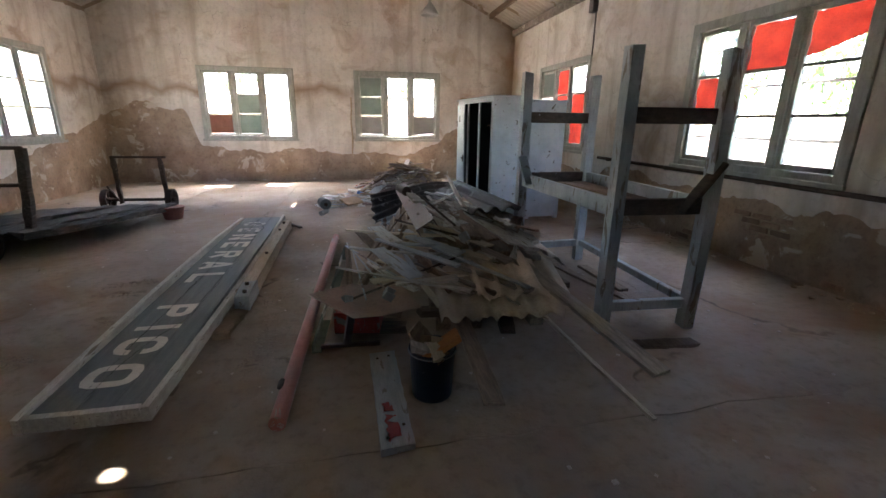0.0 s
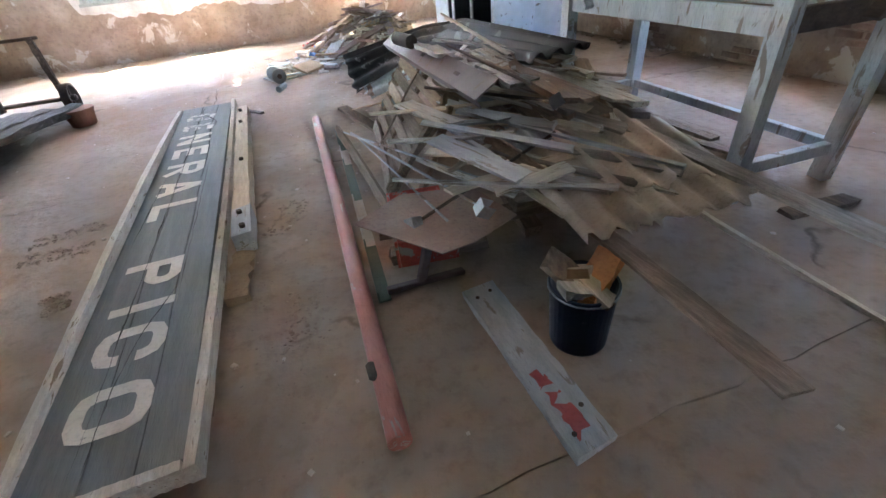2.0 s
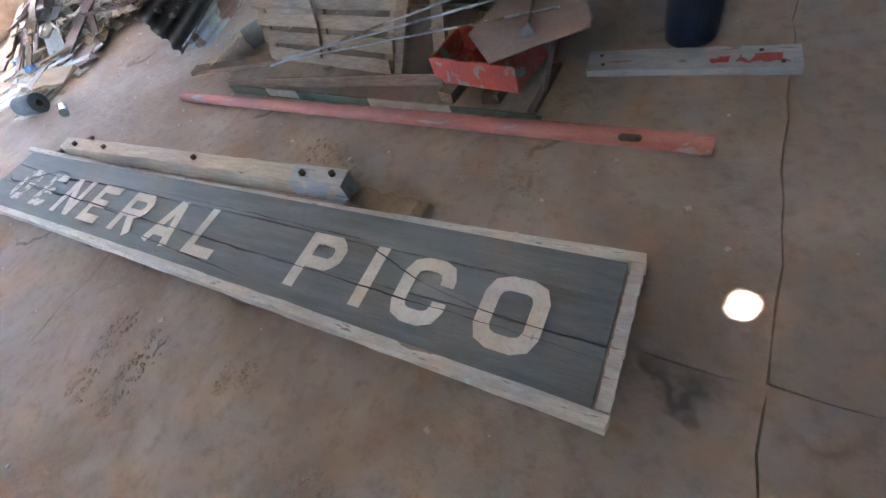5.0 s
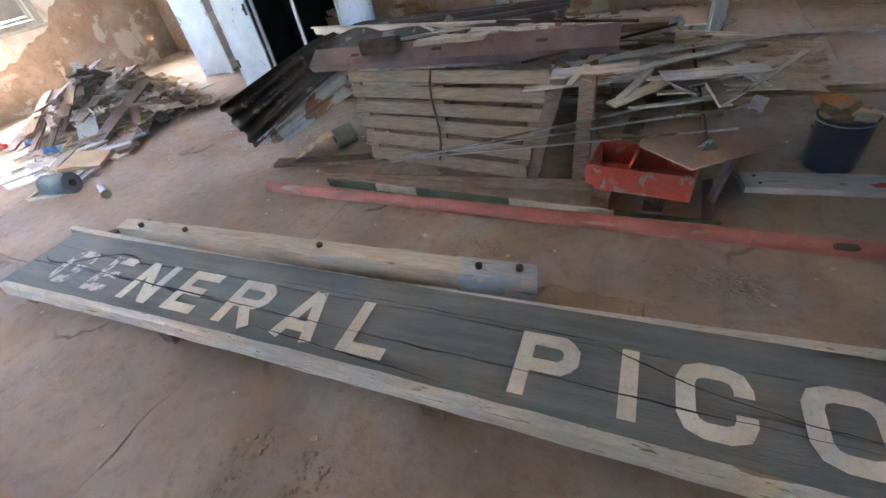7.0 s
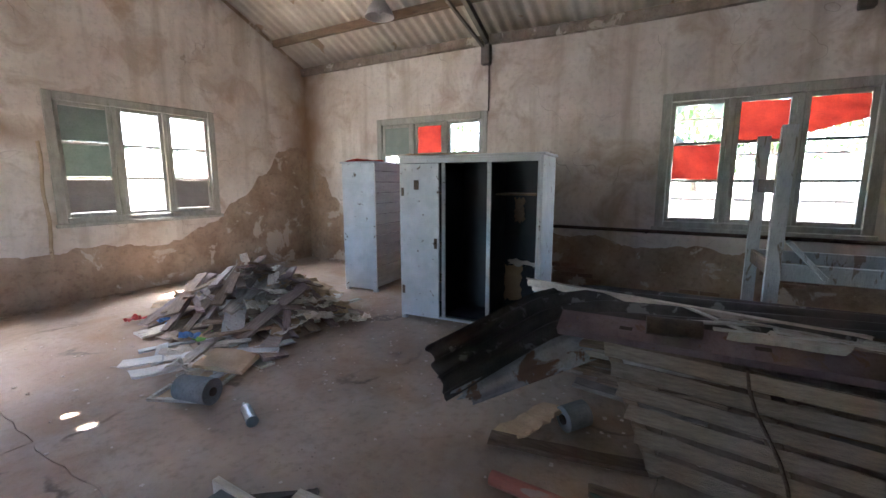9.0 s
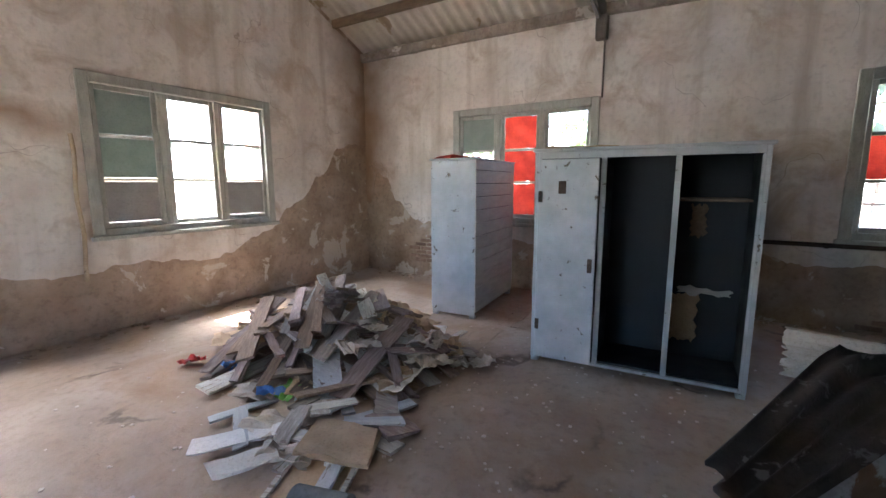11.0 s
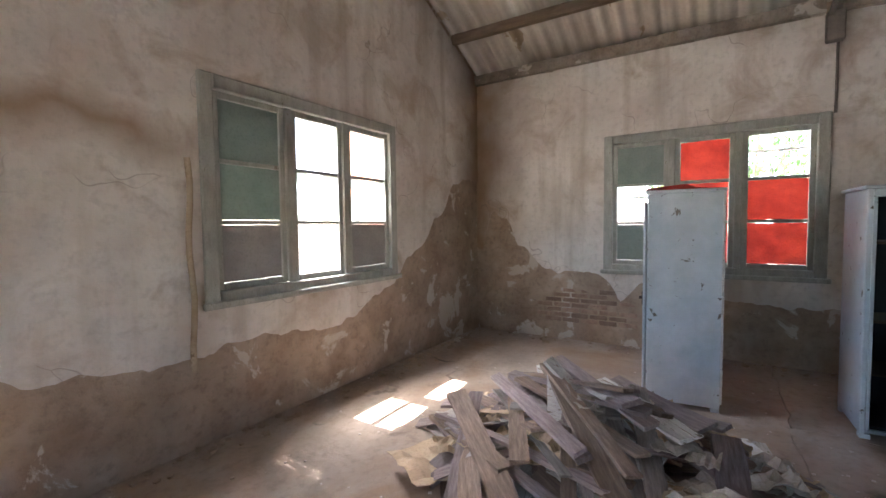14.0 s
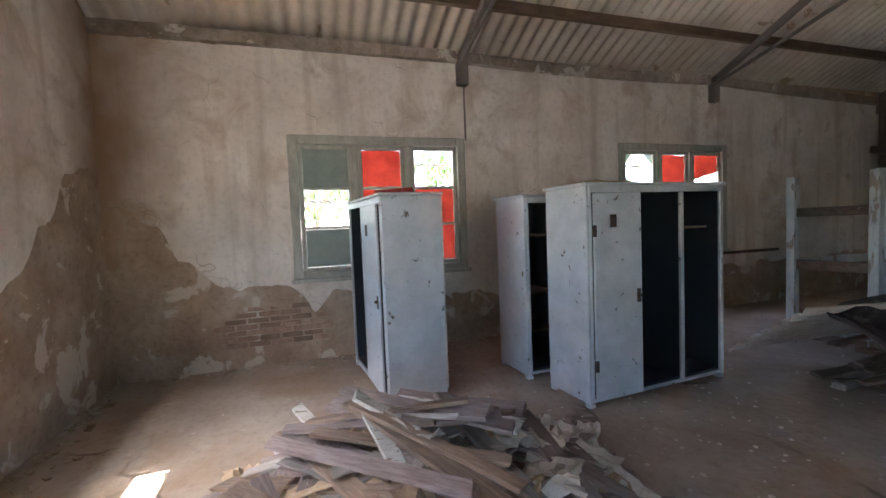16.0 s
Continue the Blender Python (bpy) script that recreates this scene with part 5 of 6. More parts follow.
for seed, (a, b, w) in enumerate((((0.86, 3.86, 0.6), (0.5, 4.0, 0.03), 0.09), ((0.83, 3.72, 0.6), (0.56, 3.72, 0.03), 0.09), ((0.36, 5.4, 0.06), (0.4, 3.62, 0.08), 0.06), ((0.9, 3.4, 0.52), (1.05, 2.95, 0.4), 0.06))):
    m, ln = axis_frame(a, b, up=(-0.8, 0.2, 0.4))
    bm = B()
    rough_board(bm, w, ln, 0.03, 520 + seed, m, wear=0.003)
    solid("leaning_board", bm, TIMBER_BROWN, "brown board leaning against the heap", "board", "leaning boards")

# slotted steel channel on the heap
girder = thing("steel_channel", "maroon steel channel with slots lying across the heap", "steel channel")
m, ln = axis_frame((1.04, 5.75, 0.665), (0.99, 3.58, 0.69), up=(-0.5, 0, 0.8))
bm = B()
profile = [(-0.079, -0.055), (-0.071, -0.055), (-0.071, -0.004), (0.071, -0.004), (0.071, -0.055), (0.079, -0.055), (0.079, 0.004), (-0.079, 0.004)]
flat_panel(bm, profile, ln, m @ Matrix.Translation((0, -ln / 2, 0)) @ Matrix(((1, 0, 0, 0), (0, 0, 1, 0), (0, 1, 0, 0), (0, 0, 0, 1))))
part("web", bm, MAROON, girder)
for f in (-0.32, -0.02, 0.3):
    bm = B()
    cuboid(bm, -0.012, 0.012, ln * f - 0.035, ln * f + 0.035, 0.0042, 0.006, m)
    part("slot", bm, IRON, girder, "dark slot")

# rolls on the heap
bm = B()
tube(bm, (0.98, 5.25, 0.73), (1.02, 4.98, 0.73), 0.05, 0.05, 20, True)
solid("pipe_stub", bm, IRON, "black pipe stub lying on the steel channel", "pipe")
bm = B()
rough_board(bm, 0.1, 0.5, 0.03, 530, pose(1.05, 4.62, 0.72, 0, 0, 4), n=8, wear=0.012, taper=0.4)
solid("paper_roll", bm, PAPER, "flattened pale paper roll on the heap", "paper roll")
bm = B()
tube(bm, (0.88, 5.66, 0.085), (1.0, 5.56, 0.10), 0.08, 0.08, 24)
spool = solid("tar_roll", bm, TAR_ROLL, "grey tar paper roll end beside the heap", "roll")
bm = B()
tube(bm, (0.872, 5.667, 0.084), (0.89, 5.652, 0.086), 0.03, 0.03, 16)
part("core", bm, IRON, spool, "dark hollow core")
bm = B()
rough_board(bm, 0.22, 0.36, 0.006, 531, pose(0.78, 5.84, 0.075, -10, 14, 60), n=8, wear=0.03)
solid("torn_cardboard", bm, CARD, "torn tan cardboard piece beside the heap", "cardboard")
bm = B()
rough_board(bm, 0.10, 0.9, 0.03, 532, pose(0.62, 5.55, 0.05, 2, 0, 14), n=8)
solid("scrap_board", bm, TIMBER_BROWN, "brown board lying beside the tar roll", "board", "heap boards")

# red post and striped bar on the floor
bm = B()
tube(bm, (0.066, 2.31, 0.041), (0.228, 5.85, 0.041), 0.041, 0.038, 28)
pipe = solid("red_post", bm, RED_PIPE, "faded red round post lying on the floor", "post", smooth=False)
bm = B()
cuboid(bm, 0.028, 0.066, 2.56, 2.65, 0.055, 0.0835, None, 0.012)
part("notch", bm, IRON, pipe, "dark rusted notch near the end")
bm = B()
m, ln = axis_frame((0.195, 3.03, 0.031), (0.37, 5.39, 0.031))
cuboid(bm, -0.03, 0.03, -ln / 2, ln / 2, -0.03, -0.022, m)
cuboid(bm, -0.03, -0.022, -ln / 2, ln / 2, -0.022, 0.03, m)
angle = solid("striped_angle_bar", bm, GREEN_BAR, "green angle bar with pale painted bands on the floor", "bar")
for y0, y1 in ((3.6, 4.15), (4.75, 5.05)):
    bm = B()
    f0, f1 = (y0 - 3.14) / 2.31 - 0.5, (y1 - 3.14) / 2.31 - 0.5
    cuboid(bm, -0.031, -0.0215, ln * f0, ln * f1, -0.021, 0.031, m)
    cuboid(bm, -0.02, 0.0305, ln * f0, ln * f1, -0.0305, -0.0212, m)
    part("band", bm, WHITE_BAND, angle, "pale tan painted band")
for seed, (a, b) in enumerate((((0.22, 3.08, 0.02), (0.60, 3.06, 0.02)), ((0.385, 3.06, 0.035), (0.43, 3.0, 0.30)))):
    bm = B()
    bar(bm, a, b, 0.05, 0.025, up=(0, 0.3, 1))
    solid("iron_strip", bm, MAROON, "brown flat iron strip beside the crate", "bar", "iron strips")

# red crate, brown sheet on it
crate = thing("red_crate", "scuffed red wooden crate lying half under the heap", "crate", m=pose(0.50, 3.40, 0.055, 0, 0, -10))
for nm, b in (("side", (-0.15, -0.135, -0.27, 0.25, 0.01, 0.155)), ("side", (0.135, 0.15, -0.27, 0.25, 0.01, 0.155)), ("end", (-0.134, 0.134, 0.235, 0.25, 0.01, 0.155)), ("end", (-0.134, 0.134, -0.27, -0.255, 0.01, 0.155)), ("bottom", (-0.134, 0.134, -0.254, 0.234, 0.01, 0.025)), ("divider", (-0.134, 0.134, 0.03, 0.045, 0.026, 0.145))):
    bm = B()
    cuboid(bm, *b, None, 0.003)
    part(nm, bm, CRATE_RED, crate)
for y, seed in ((3.28, 71), (3.54, 72)):
    lay("scrap_board", 0.5, 0.09, 0.06, 0.55, y, 0.032, 80, 0, 0, seed, TIMBER_BROWN, "brown timber offcut carrying the red crate", "board", "heap boards")
bm = B()
flat_panel(bm, [(0.15, 3.2), (0.44, 2.85), (0.60, 2.89), (0.88, 3.04), (0.80, 3.4), (0.42, 3.42)], 0.006, pose(0, 0, 0.352, 0, 6, 0))
solid("hardboard_sheet", bm, HARDBOARD, "brown pentagonal sheet of hardboard on the crate", "board")

# rods with end brackets
for seed, (a, b, r) in enumerate((((0.40, 4.75, 0.22), (0.66, 2.92, 0.42), 0.007), ((0.43, 4.7, 0.20), (0.52, 3.0, 0.36), 0.006), ((0.36, 4.85, 0.2), (0.75, 3.2, 0.42), 0.007), ((0.40, 3.12, 0.31), (1.16, 3.2, 0.55), 0.008), ((0.82, 4.1, 0.62), (1.22, 3.3, 0.66), 0.009), ((1.05, 4.3, 0.8), (1.2, 3.5, 0.7), 0.009))):
    rod = thing("iron_rod", "thin iron rod with a bracket lying on the heap", "rod", "heap rods")
    bm = B()
    tube(bm, a, b, r, seg=8)
    part("shaft", bm, IRON if seed > 2 else GALVANISED, rod)
    if seed in (0, 3, 4):
        e = a if seed == 3 else b
        bm = B()
        for s in (-1, 1):
            cuboid(bm, -0.03, 0.03, s * 0.025 - 0.003, s * 0.025 + 0.003, -0.03, 0.03, Matrix.Translation(e) @ pose(0, 0, 0, 20, 30, 40 * seed))
        cuboid(bm, -0.033, -0.027, -0.028, 0.028, -0.03, 0.03, Matrix.Translation(e) @ pose(0, 0, 0, 20, 30, 40 * seed))
        part("bracket", bm, GALVANISED, rod, "grey forked bracket")

# planks reaching out over the floor
bm = B()
rough_board(bm, 0.155, 0.85, 0.035, 540, pose(0.612, 2.485, 0.02, 0, 0, 1.2), n=14, wear=0.003)
white_plank = solid("painted_plank", bm, GREY_PLANK, "pale grey plank with a red smear and bolt holes", "plank")
bm = B()
rough_board(bm, 0.05, 0.26, 0.0015, 541, pose(0.605, 2.24, 0.0395, 0, 0, 3), n=8, wear=0.011)
part("smear", bm, STAIN_RED, white_plank, "red paint smear")
for x, y in ((0.58, 2.12), (0.66, 2.2), (0.57, 2.83), (0.64, 2.85)):
    bm = B()
    tube(bm, (x, y, 0.036), (x, y, 0.0412), 0.009, seg=10)
    part("bolt_hole", bm, IRON, white_plank)
for seed, (a, b, w, t, mt, lab) in enumerate((
        ((0.985, 1.84, 0.365), (1.1, 3.1, 0.275), 0.085, 0.015, TIMBER_BROWN, "thin brown plank jutting out of the heap"),
        ((1.75, 1.86, 0.40), (1.62, 3.6, 0.47), 0.10, 0.02, TIMBER_GREY, "long grey plank jutting out of the heap"),
        ((1.9, 2.03, 0.015), (1.55, 3.4, 0.34), 0.025, 0.022, TIMBER_PALE, "thin wooden stick leaning on the heap"),
        ((1.95, 3.2, 0.12), (1.75, 4.6, 0.34), 0.13, 0.03, TIMBER_GREY, "grey plank along the edge of the heap"),
        ((1.7, 2.95, 0.28), (1.85, 4.1, 0.36), 0.16, 0.03, TIMBER_BROWN, "brown plank along the edge of the heap"))):
    m, ln = axis_frame(a, b)
    bm = B()
    rough_board(bm, w, ln, t, 550 + seed, m, n=14, wear=0.003)
    solid("plank", bm, mt, lab, "plank", "planks round the heap")

# bucket with rubble
bucket = thing("bucket", "dark navy metal bucket full of wood and tile scraps", "bucket", m=pose(0.85, 2.49, 0) @ Matrix.Scale(0.93, 4))
bm = B()
rings = []
for r, z in ((0.0, 0.0), (0.115, 0.0), (0.118, 0.01), (0.132, 0.29), (0.137, 0.295), (0.137, 0.303), (0.128, 0.303), (0.112, 0.02), (0.0, 0.02)):
    rings.append([bm.verts.new((max(r, 0.0005) * math.cos(a * math.tau / 32), max(r, 0.0005) * math.sin(a * math.tau / 32), z)) for a in range(32)])
for p, q in zip(rings, rings[1:]):
    for k in range(32):
        bm.faces.new((p[k], p[(k + 1) % 32], q[(k + 1) % 32], q[k]))
part("pail", bm, BUCKET_BLUE, bucket, smooth=False)
bm = B()
wire(bm, [(0.138 * math.cos(a * 0.3), 0.138 * math.sin(a * 0.3), 0.285) for a in range(22)], 0.004, 6)
part("rim_wire", bm, GALVANISED, bucket)
for k, (x, y, rz, rx, ln, w, mt, nm) in enumerate(((0.06, 0.0, -62, 10, 0.26, 0.11, ORANGE_TILE, "clay_tile"), (-0.03, 0.03, 30, 28, 0.24, 0.1, TIMBER_BROWN, "wood_chunk"), (-0.05, -0.05, 80, 20, 0.16, 0.07, TIMBER_GREY, "wood_chunk"), (0.0, -0.06, 10, 12, 0.16, 0.06, TIMBER_PALE, "wood_chunk"), (0.03, 0.06, 140, 30, 0.2, 0.08, CARD, "wood_chunk"), (0.0, 0.0, 45, 3, 0.17, 0.17, TIMBER_BROWN, "wood_chunk"))):
    bm = B()
    rough_board(bm, w, ln, 0.035, 570 + k, pose(0.85 + x * 0.9, 2.49 + y * 0.9, 0.285 - (0.05 if k == 5 else 0), rx, 6 * k - 12, rz), n=4, wear=0.008)
    solid(nm, bm, mt, "orange clay tile piece in the bucket" if nm == "clay_tile" else "broken wood chunk in the bucket", "rubble", "bucket scraps")

# ---- the debris heap by the lockers ----
def debris_height(x, y):
    d = math.hypot((x - 1.55) / 0.85, (y - 9.45) / 1.15)
    return 0.5 * max(0.0, 1 - d) ** 0.8


rnd = random.Random(23)
for k in range(84):
    r, a = math.sqrt(rnd.random()) * 0.93, rnd.uniform(0, math.tau)
    x, y = 1.55 + 0.85 * r * math.cos(a), 9.45 + 1.15 * r * math.sin(a)
    top = debris_height(x, y)
    mat = rnd.choice((TIMBER_GREY, TIMBER_DUSTY, TIMBER_DUSTY, TIMBER_BROWN, TIMBER_BROWN, TIMBER_WHITE))
    ln, w = rnd.uniform(0.45, 1.1), rnd.uniform(0.05, 0.15)
    if k < 36:
        z, tilt = max(0.02, top * rnd.uniform(0.2, 0.7)), rnd.uniform(-8, 8)
    else:
        z, tilt = top + rnd.uniform(0.0, 0.035) + 0.015, -math.degrees(math.atan(0.5)) * rnd.uniform(0.4, 1.0)
    out = -38 + rnd.gauss(0, 42)
    step = Vector((-math.sin(radians(out)), math.cos(radians(out)))) * 0.15
    if k >= 36:
        tilt = math.degrees(math.atan2(debris_height(x + step.x, y + step.y) - debris_height(x - step.x, y - step.y), 0.3)) * 0.8 + rnd.uniform(-5, 5)
    z = max(z, ln / 2 * abs(math.sin(radians(tilt))) * 0.8 + 0.012)
    lay("debris_board", ln, w, rnd.uniform(0.01, 0.025), x, y, z, out, tilt, rnd.uniform(-16, 16), 600 + k, mat, "splintered board in the debris heap", "board", "debris boards")
for k in range(26):
    f = rnd.uniform(-0.55, 0.6)
    x, y = 1.45 + 0.7 * f + rnd.uniform(-0.15, 0.15), 9.5 - 0.72 * f + rnd.uniform(-0.12, 0.35)
    ln, yaw = rnd.uniform(0.75, 1.35), rnd.gauss(-45, 17)
    d = Vector((-math.sin(radians(yaw)), math.cos(radians(yaw)))) * 0.3
    tilt = math.degrees(math.atan2(debris_height(x + d.x, y + d.y) - debris_height(x - d.x, y - d.y), 0.6)) * 0.9
    z = max(debris_height(x, y) + rnd.uniform(0.02, 0.12), ln / 2 * abs(math.sin(radians(tilt))) + 0.012)
    lay("debris_board", ln, rnd.uniform(0.07, 0.14), 0.022, x, y, z, yaw, tilt, rnd.uniform(-14, 14), 900 + k, rnd.choice((TIMBER_BROWN, TIMBER_BROWN, TIMBER_DUSTY, TIMBER_DUSTY, TIMBER_GREY, TIMBER_WHITE)),
        "long dusty brown board lying on the debris heap", "board", "debris boards")
for seed, (a, b, w, mt) in enumerate((((1.2, 8.75, 0.06), (1.62, 9.75, 0.66), 0.09, TIMBER_WHITE), ((0.75, 8.75, 0.05), (1.1, 9.15, 0.30), 0.2, GREY_PLANK), ((1.35, 8.45, 0.06), (1.72, 9.2, 0.48), 0.075, TIMBER_PALE), ((1.0, 9.5, 0.22), (1.6, 9.7, 0.6), 0.08, TIMBER_WHITE), ((1.9, 9.8, 0.2), (2.35, 10.05, 0.36), 0.08, TIMBER_WHITE), ((0.6, 8.9, 0.1), (1.1, 8.6, 0.1), 0.07, TIMBER_BROWN))):
    m, ln = axis_frame(a, b)
    bm = B()
    rough_board(bm, w, ln, 0.022, 780 + seed, m, n=10, wear=0.004)
    solid("debris_board", bm, mt, "long pale board leaning on the debris heap", "board", "debris boards")


for k in range(26):
    x, y = rnd.uniform(0.2, 1.0), rnd.uniform(8.2, 9.2)
    lay("debris_board", rnd.uniform(0.2, 0.5), rnd.uniform(0.05, 0.14), 0.016, x, y, 0.02 + 0.008 * (k % 6) + debris_height(x, y), rnd.uniform(0, 180), rnd.uniform(-4, 4), rnd.uniform(-4, 4), 820 + k,
        rnd.choice((TIMBER_WHITE, TIMBER_GREY, GREY_PLANK, TIMBER_BROWN)), "flat board at the foot of the debris heap", "board", "debris boards")


def crumple(name, x, y, z, sx, sy, h, seed, material, label, category, group=""):
    """A crumpled sheet with folds and a thickness."""
    rr = random.Random(seed)
    bm = B()
    n = 7
    ph = rr.uniform(0, 9)
    pts = []
    for j in range(n + 1):
        for i in range(n + 1):
            u, v = i / n - 0.5, j / n - 0.5
            zz = h * abs(noise.noise((u * 3 + ph, v * 3, ph))) * 2 + rr.uniform(0, 0.2) * h
            pts.append((u * sx * (1 + rr.uniform(-0.06, 0.06)), v * sy * (1 + rr.uniform(-0.06, 0.06)), zz))
    top = [bm.verts.new(p) for p in pts]
    low = [bm.verts.new((p[0], p[1], p[2] - 0.004)) for p in pts]
    e = n + 1
    for j in range(n):
        for i in range(n):
            a = j * e + i
            bm.faces.new((top[a], top[a + 1], top[a + e + 1], top[a + e]))
            bm.faces.new((low[a], low[a + e], low[a + e + 1], low[a + 1]))
    rim = [i for i in range(n)] + [i * e + n for i in range(n)] + [n * e + n - i for i in range(n)] + [(n - i) * e for i in range(n)]
    for a, b in zip(rim, rim[1:] + rim[:1]):
        bm.faces.new((top[a], low[a], low[b], top[b]))
    return solid(name, bm, material, label, category, group, m=pose(x, y, z, rr.uniform(-14, 14), rr.uniform(-14, 14), rr.uniform(0, 360)))


for k in range(40):
    r, a = math.sqrt(rnd.random()) * 1.0, rnd.uniform(0, math.tau)
    x, y = 1.55 + 0.85 * r * math.cos(a), 9.45 + 1.15 * r * math.sin(a)
    paper = rnd.random() < 0.3
    crumple("paper_scrap" if paper else "cardboard_scrap", x, y, debris_height(x, y) + 0.035, rnd.uniform(0.14, 0.4), rnd.uniform(0.12, 0.3), rnd.uniform(0.02, 0.06), 1000 + k,
            PAPER if paper else CARD, "crumpled dirty paper on the debris heap" if paper else "torn cardboard on the debris heap", "paper" if paper else "cardboard", "debris scraps")
for k, (x, y, sx, sy, mt, nm, lab) in enumerate(((1.05, 10.25, 0.5, 0.42, CARD, "cardboard_scrap", "large torn cardboard sheet on the debris heap"), (1.45, 10.2, 0.42, 0.36, PAPER, "paper_scrap", "large crumpled pale paper on the debris heap"), (1.95, 9.6, 0.5, 0.36, CARD, "cardboard_scrap", "big bent cardboard sheet on the debris heap"), (2.1, 9.1, 0.4, 0.3, CARD, "cardboard_scrap", "torn brown cardboard on the debris heap"), (1.9, 8.55, 0.3, 0.24, CARD, "cardboard_box", "flattened brown cardboard box beside the debris heap"), (0.35, 8.75, 0.42, 0.24, PAPER, "paper_scrap", "pale paper sheet on the floor"), (0.2, 8.5, 0.3, 0.16, PAPER, "paper_scrap", "pale paper sheet on the floor"), (0.55, 9.3, 0.3, 0.25, PAPER, "paper_scrap", "crumpled paper bag on the floor"), (0.72, 9.12, 0.22, 0.22, GREEN_WRAP, "plastic_bag", "crumpled bright green and blue wrapper"), (0.62, 9.2, 0.1, 0.2, BLUE_WRAP, "plastic_bag", "crumpled blue plastic wrapper"), (0.75, 9.9, 0.16, 0.14, BLUE_WRAP, "plastic_bag", "crumpled blue plastic wrapper"), (0.62, 10.25, 0.18, 0.12, RED_WRAP, "wrapper", "red crumpled wrapper on the floor"), (1.75, 8.3, 0.24, 0.2, PAPER, "paper_scrap", "pale torn paper beside the heap"), (1.9, 8.15, 0.2, 0.16, PAPER, "paper_scrap", "dirty paper beside the heap"), (1.62, 8.75, 0.22, 0.2, PAPER, "paper_scrap", "white paper booklet on the heap"))):
    crumple(nm, x, y, debris_height(x, y) + 0.02, sx, sy, 0.045, 960 + k, mt, lab, "cardboard" if "cardboard" in nm else "rubbish")
for k, (x, y, w, ln, yaw, mt, lab) in enumerate(((0.42, 8.32, 0.30, 0.42, 20, CARD, "flat brown cardboard panel on the floor"), (0.15, 8.85, 0.16, 0.5, 62, WHITE_PAPER, "white paper sheet spread on the floor"), (0.02, 8.62, 0.14, 0.34, 66, WHITE_PAPER, "white paper sheet spread on the floor"), (0.75, 8.2, 0.2, 0.3, -20, TIMBER_DUSTY, "brown block of board on the floor"), (0.95, 8.4, 0.16, 0.36, -52, TIMBER_GREY, "grey board lying beside the debris"), (2.0, 8.75, 0.24, 0.3, 15, WHITE_PAPER, "white booklet lying by the debris"))):
    bm = B()
    rough_board(bm, w, ln, 0.014 if mt is WHITE_PAPER else 0.03, 1200 + k, pose(x, y, 0.02 + debris_height(x, y) + (0.04 if k < 3 else 0.02), rnd.uniform(-5, 5), rnd.uniform(-5, 5), yaw), n=7, wear=0.01)
    solid("paper_sheet" if mt is WHITE_PAPER else "flat_board", bm, mt, lab, "paper" if mt is WHITE_PAPER else "board")
# sash, roll and bottle in front of the debris
sash = thing("wooden_sash", "small pale wooden window sash lying on the floor", "window sash", m=pose(0.12, 8.22, 0.012, 0, 0, 25))
for a in ((-0.28, -0.25, -0.2, 0.2), (0.25, 0.28, -0.2, 0.2), (-0.249, 0.249, -0.2, -0.17), (-0.249, 0.249, 0.17, 0.2)):
    bm = B()
    cuboid(bm, *a, -0.012, 0.012, None, 0.003)
    part("sash_bar", bm, TIMBER_WHITE, sash)
bm = B()
cuboid(bm, -0.22, 0.2, -0.16, 0.15, -0.011, -0.004, None)
part("panel", bm, CARD, sash)
bm = B()
tube(bm, (0.0, 7.84, 0.092), (-0.07, 8.10, 0.092), 0.092, 0.086, 28)
roll = solid("tar_paper_roll", bm, TAR_ROLL, "short grey roll of tar paper lying on the floor", "roll")
bm = B()
tube(bm, (0.002, 7.832, 0.092), (-0.002, 7.848, 0.092), 0.03, 0.03, 16)
part("core", bm, IRON, roll, "dark hollow core")
bottle = thing("plastic_bottle", "crushed clear plastic bottle lying on the floor", "bottle")
bm = B()
tube(bm, (-0.05, 7.35, 0.04), (0.03, 7.53, 0.04), 0.038, 0.034, 14)
tube(bm, (0.03, 7.53, 0.04), (0.05, 7.58, 0.04), 0.034, 0.012, 14)
part("body", bm, BOTTLE, bottle)
bm = B()
tube(bm, (0.05, 7.58, 0.04), (0.058, 7.597, 0.04), 0.014, seg=12)
part("cap", bm, PAPER, bottle)
# crumbs, chips and splinters over the floor
rnd = random.Random(5)
bm = B()
for k in range(700):
    if rnd.random() < 0.6:
        x, y = rnd.gauss(1.2, 0.8), rnd.gauss(rnd.choice((9.0, 7.6, 5.2)), 0.9)
    else:
        x, y = rnd.uniform(-3.5, 4.3), rnd.uniform(1.2, 11.6)
    if not (WEST < x < EAST and 0.5 < y < NORTH - 0.05) or (SX0 - 0.03 < x < SX1 + 0.03 and SY0 < y < SY1):
        continue
    s = rnd.uniform(0.003, 0.011)
    cuboid(bm, -s, s, -s * rnd.uniform(0.4, 1.6), s, 0, s * rnd.uniform(0.4, 0.9), pose(x, y, 0, 0, 0, rnd.uniform(0, 180)))
solid("floor_crumbs", bm, FIBRO, "plaster crumbs and splinters scattered over the floor", "rubble", kind="stuff")
bm = B()
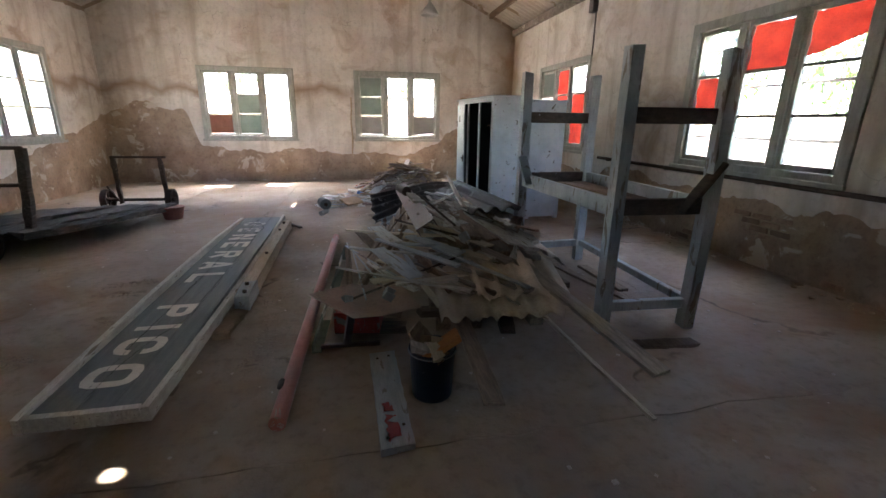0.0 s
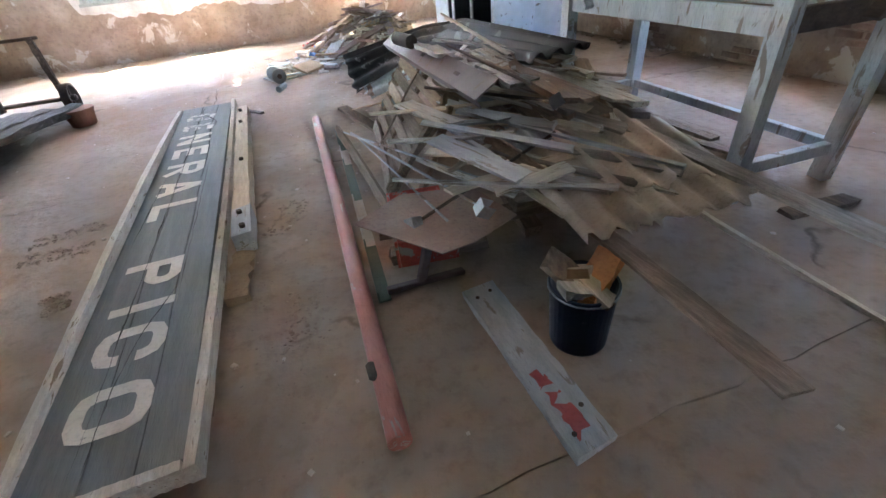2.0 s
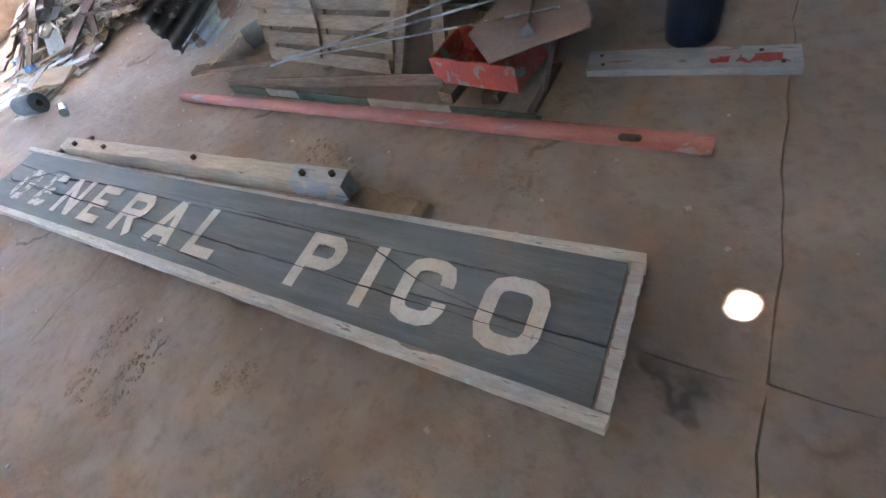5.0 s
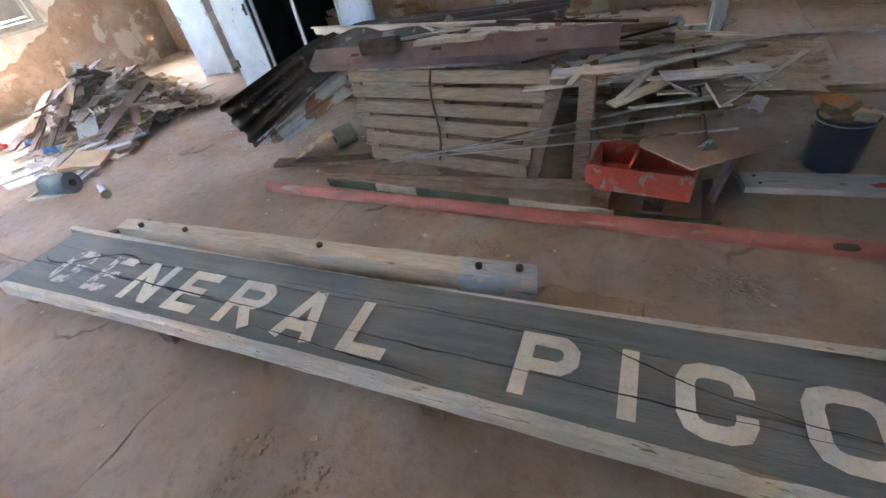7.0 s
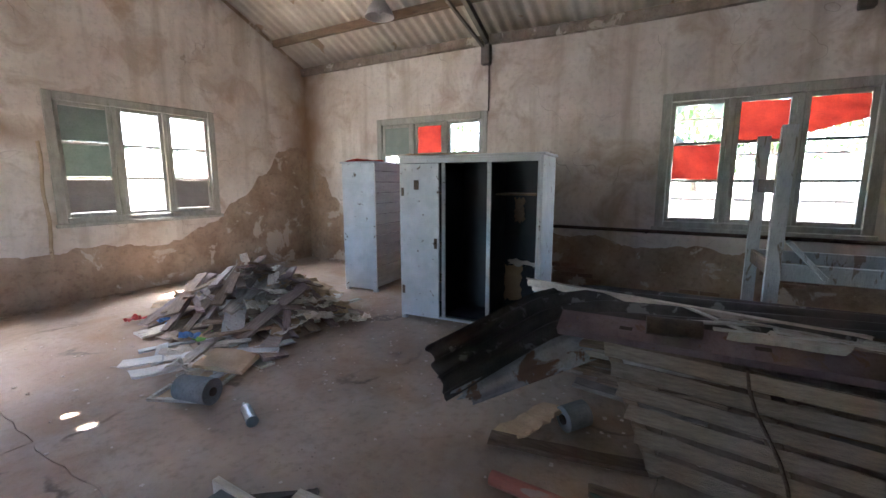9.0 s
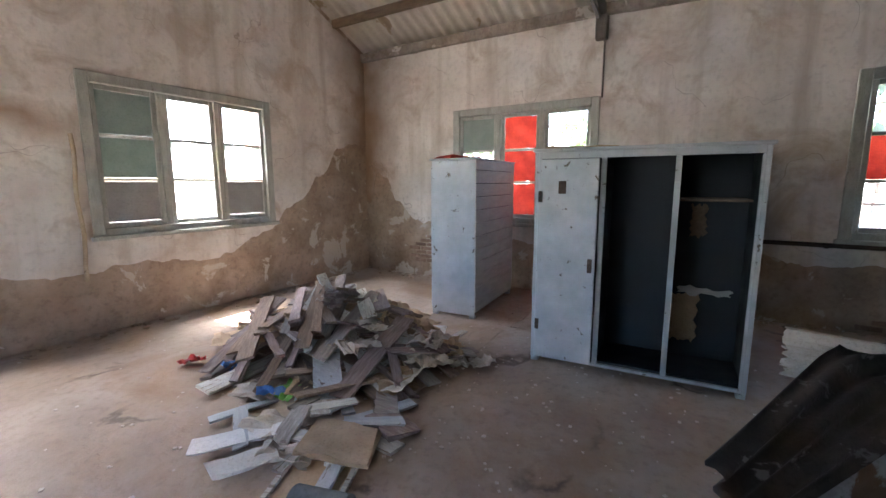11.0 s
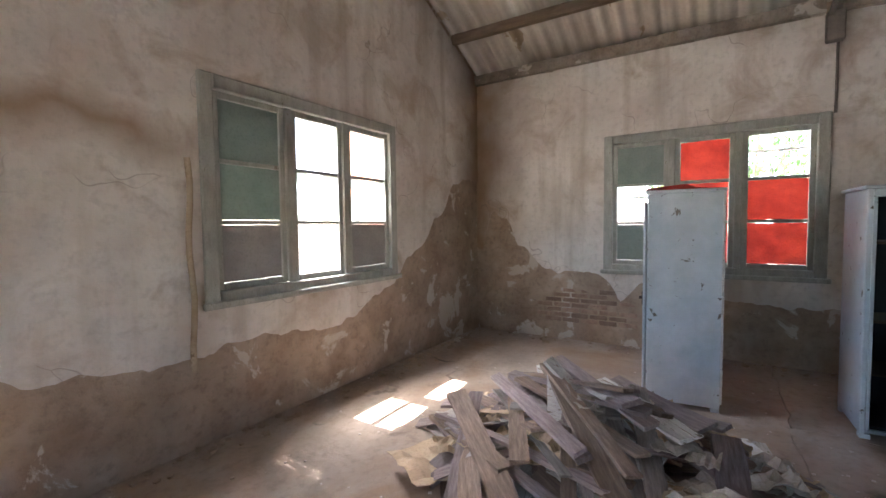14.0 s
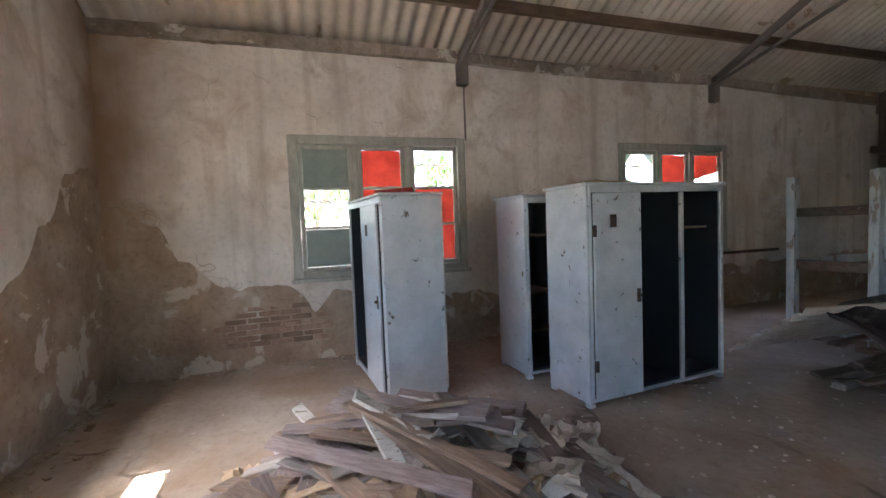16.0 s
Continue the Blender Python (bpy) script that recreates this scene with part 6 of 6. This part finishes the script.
for k in range(500):
    a = rnd.uniform(-4.8, 4.5)
    if rnd.random() < 0.5:
        x, y = a, NORTH - abs(rnd.gauss(0, 0.12)) - 0.03
    else:
        x, y = EAST - abs(rnd.gauss(0, 0.12)) - 0.03, rnd.uniform(0, 11.7)
    s = rnd.uniform(0.005, 0.025)
    cuboid(bm, -s, s, -s, s * rnd.uniform(0.3, 1.2), 0, s * rnd.uniform(0.4, 1), pose(x, y, 0, 0, 0, rnd.uniform(0, 180)))
solid("wall_rubble", bm, RENDER_COAT, "fallen plaster rubble along the foot of the walls", "rubble", kind="stuff")

# dried footprints and clods trodden into the dust
rnd = random.Random(77)
bm = B()


def clod(x, y, s):
    m = pose(x, y, -s * 0.2, rnd.uniform(-20, 20), rnd.uniform(-20, 20), rnd.uniform(0, 180))
    for v in cuboid(bm, -s, s, -s * rnd.uniform(0.5, 1.1), s * rnd.uniform(0.5, 1.1), -s * 0.4, s * 0.45, m):
        v.co += Vector((rnd.uniform(-s, s), rnd.uniform(-s, s), rnd.uniform(-s, s))) * 0.3


for (x0, y0), (x1, y1), w in (((-1.30, 4.63), (-1.73, 4.55), 0.045), ((-1.33, 4.31), (-1.72, 4.36), 0.05), ((-1.30, 3.80), (-1.42, 3.76), 0.06), ((-1.5, 3.2), (-1.75, 3.3), 0.05), ((-0.25, 3.9), (-0.1, 4.3), 0.06), ((-0.2, 2.9), (-0.15, 3.3), 0.05)):
    for k in range(120):
        f = rnd.random()
        side = rnd.choice((-1, 1)) * rnd.gauss(0.8, 0.4)
        nx, ny = -(y1 - y0), x1 - x0
        ln = math.hypot(nx, ny)
        clod(x0 + (x1 - x0) * f + nx / ln * w * side, y0 + (y1 - y0) * f + ny / ln * w * side, rnd.uniform(0.003, 0.010))
for k in range(500):
    clod(rnd.gauss(-0.2, 0.25), rnd.uniform(2.3, 7.0), rnd.uniform(0.002, 0.006))
solid("dried_mud", bm, MUD, "dried mud clods and trodden footprints on the floor", "dirt", kind="stuff")

# bare bricks of the east wall
brick_meshes = []
for k in range(8):
    bm = B()
    cuboid(bm, -0.03, 0.03, -0.105, 0.105, -0.026, 0.026, None, 0.006)
    rr = random.Random(k)
    for v in bm.verts:
        v.co += Vector((rr.uniform(-0.004, 0.004), rr.uniform(-0.006, 0.006), rr.uniform(-0.004, 0.004)))
    brick_meshes.append(mesh_of("brick", bm, BRICK))
rnd = random.Random(8)
count = 0
for row in range(10):
    z = 0.06 + row * 0.066
    for col in range(44):
        y = 2.6 + col * 0.235 + (0.117 if row % 2 else 0)
        near = 9.7 < y < 10.9 and z > 0.22
        if not (near or 2.6 < y < 7.4) or count >= 300:
            continue
        if z + 0.06 > edge_e(y) or noise.noise((y * 1.1, z * 2.4, 3)) < (-0.1 if near else 0.28):
            continue
        ob = new("brick", brick_meshes[rnd.randrange(8)])
        ob.parent = wall_east
        ob.matrix_world = pose(EAST + 0.018 + rnd.uniform(-0.008, 0.01), y, z, 0, 0, rnd.choice((0, 180)) + rnd.uniform(-2, 2))
        count += 1
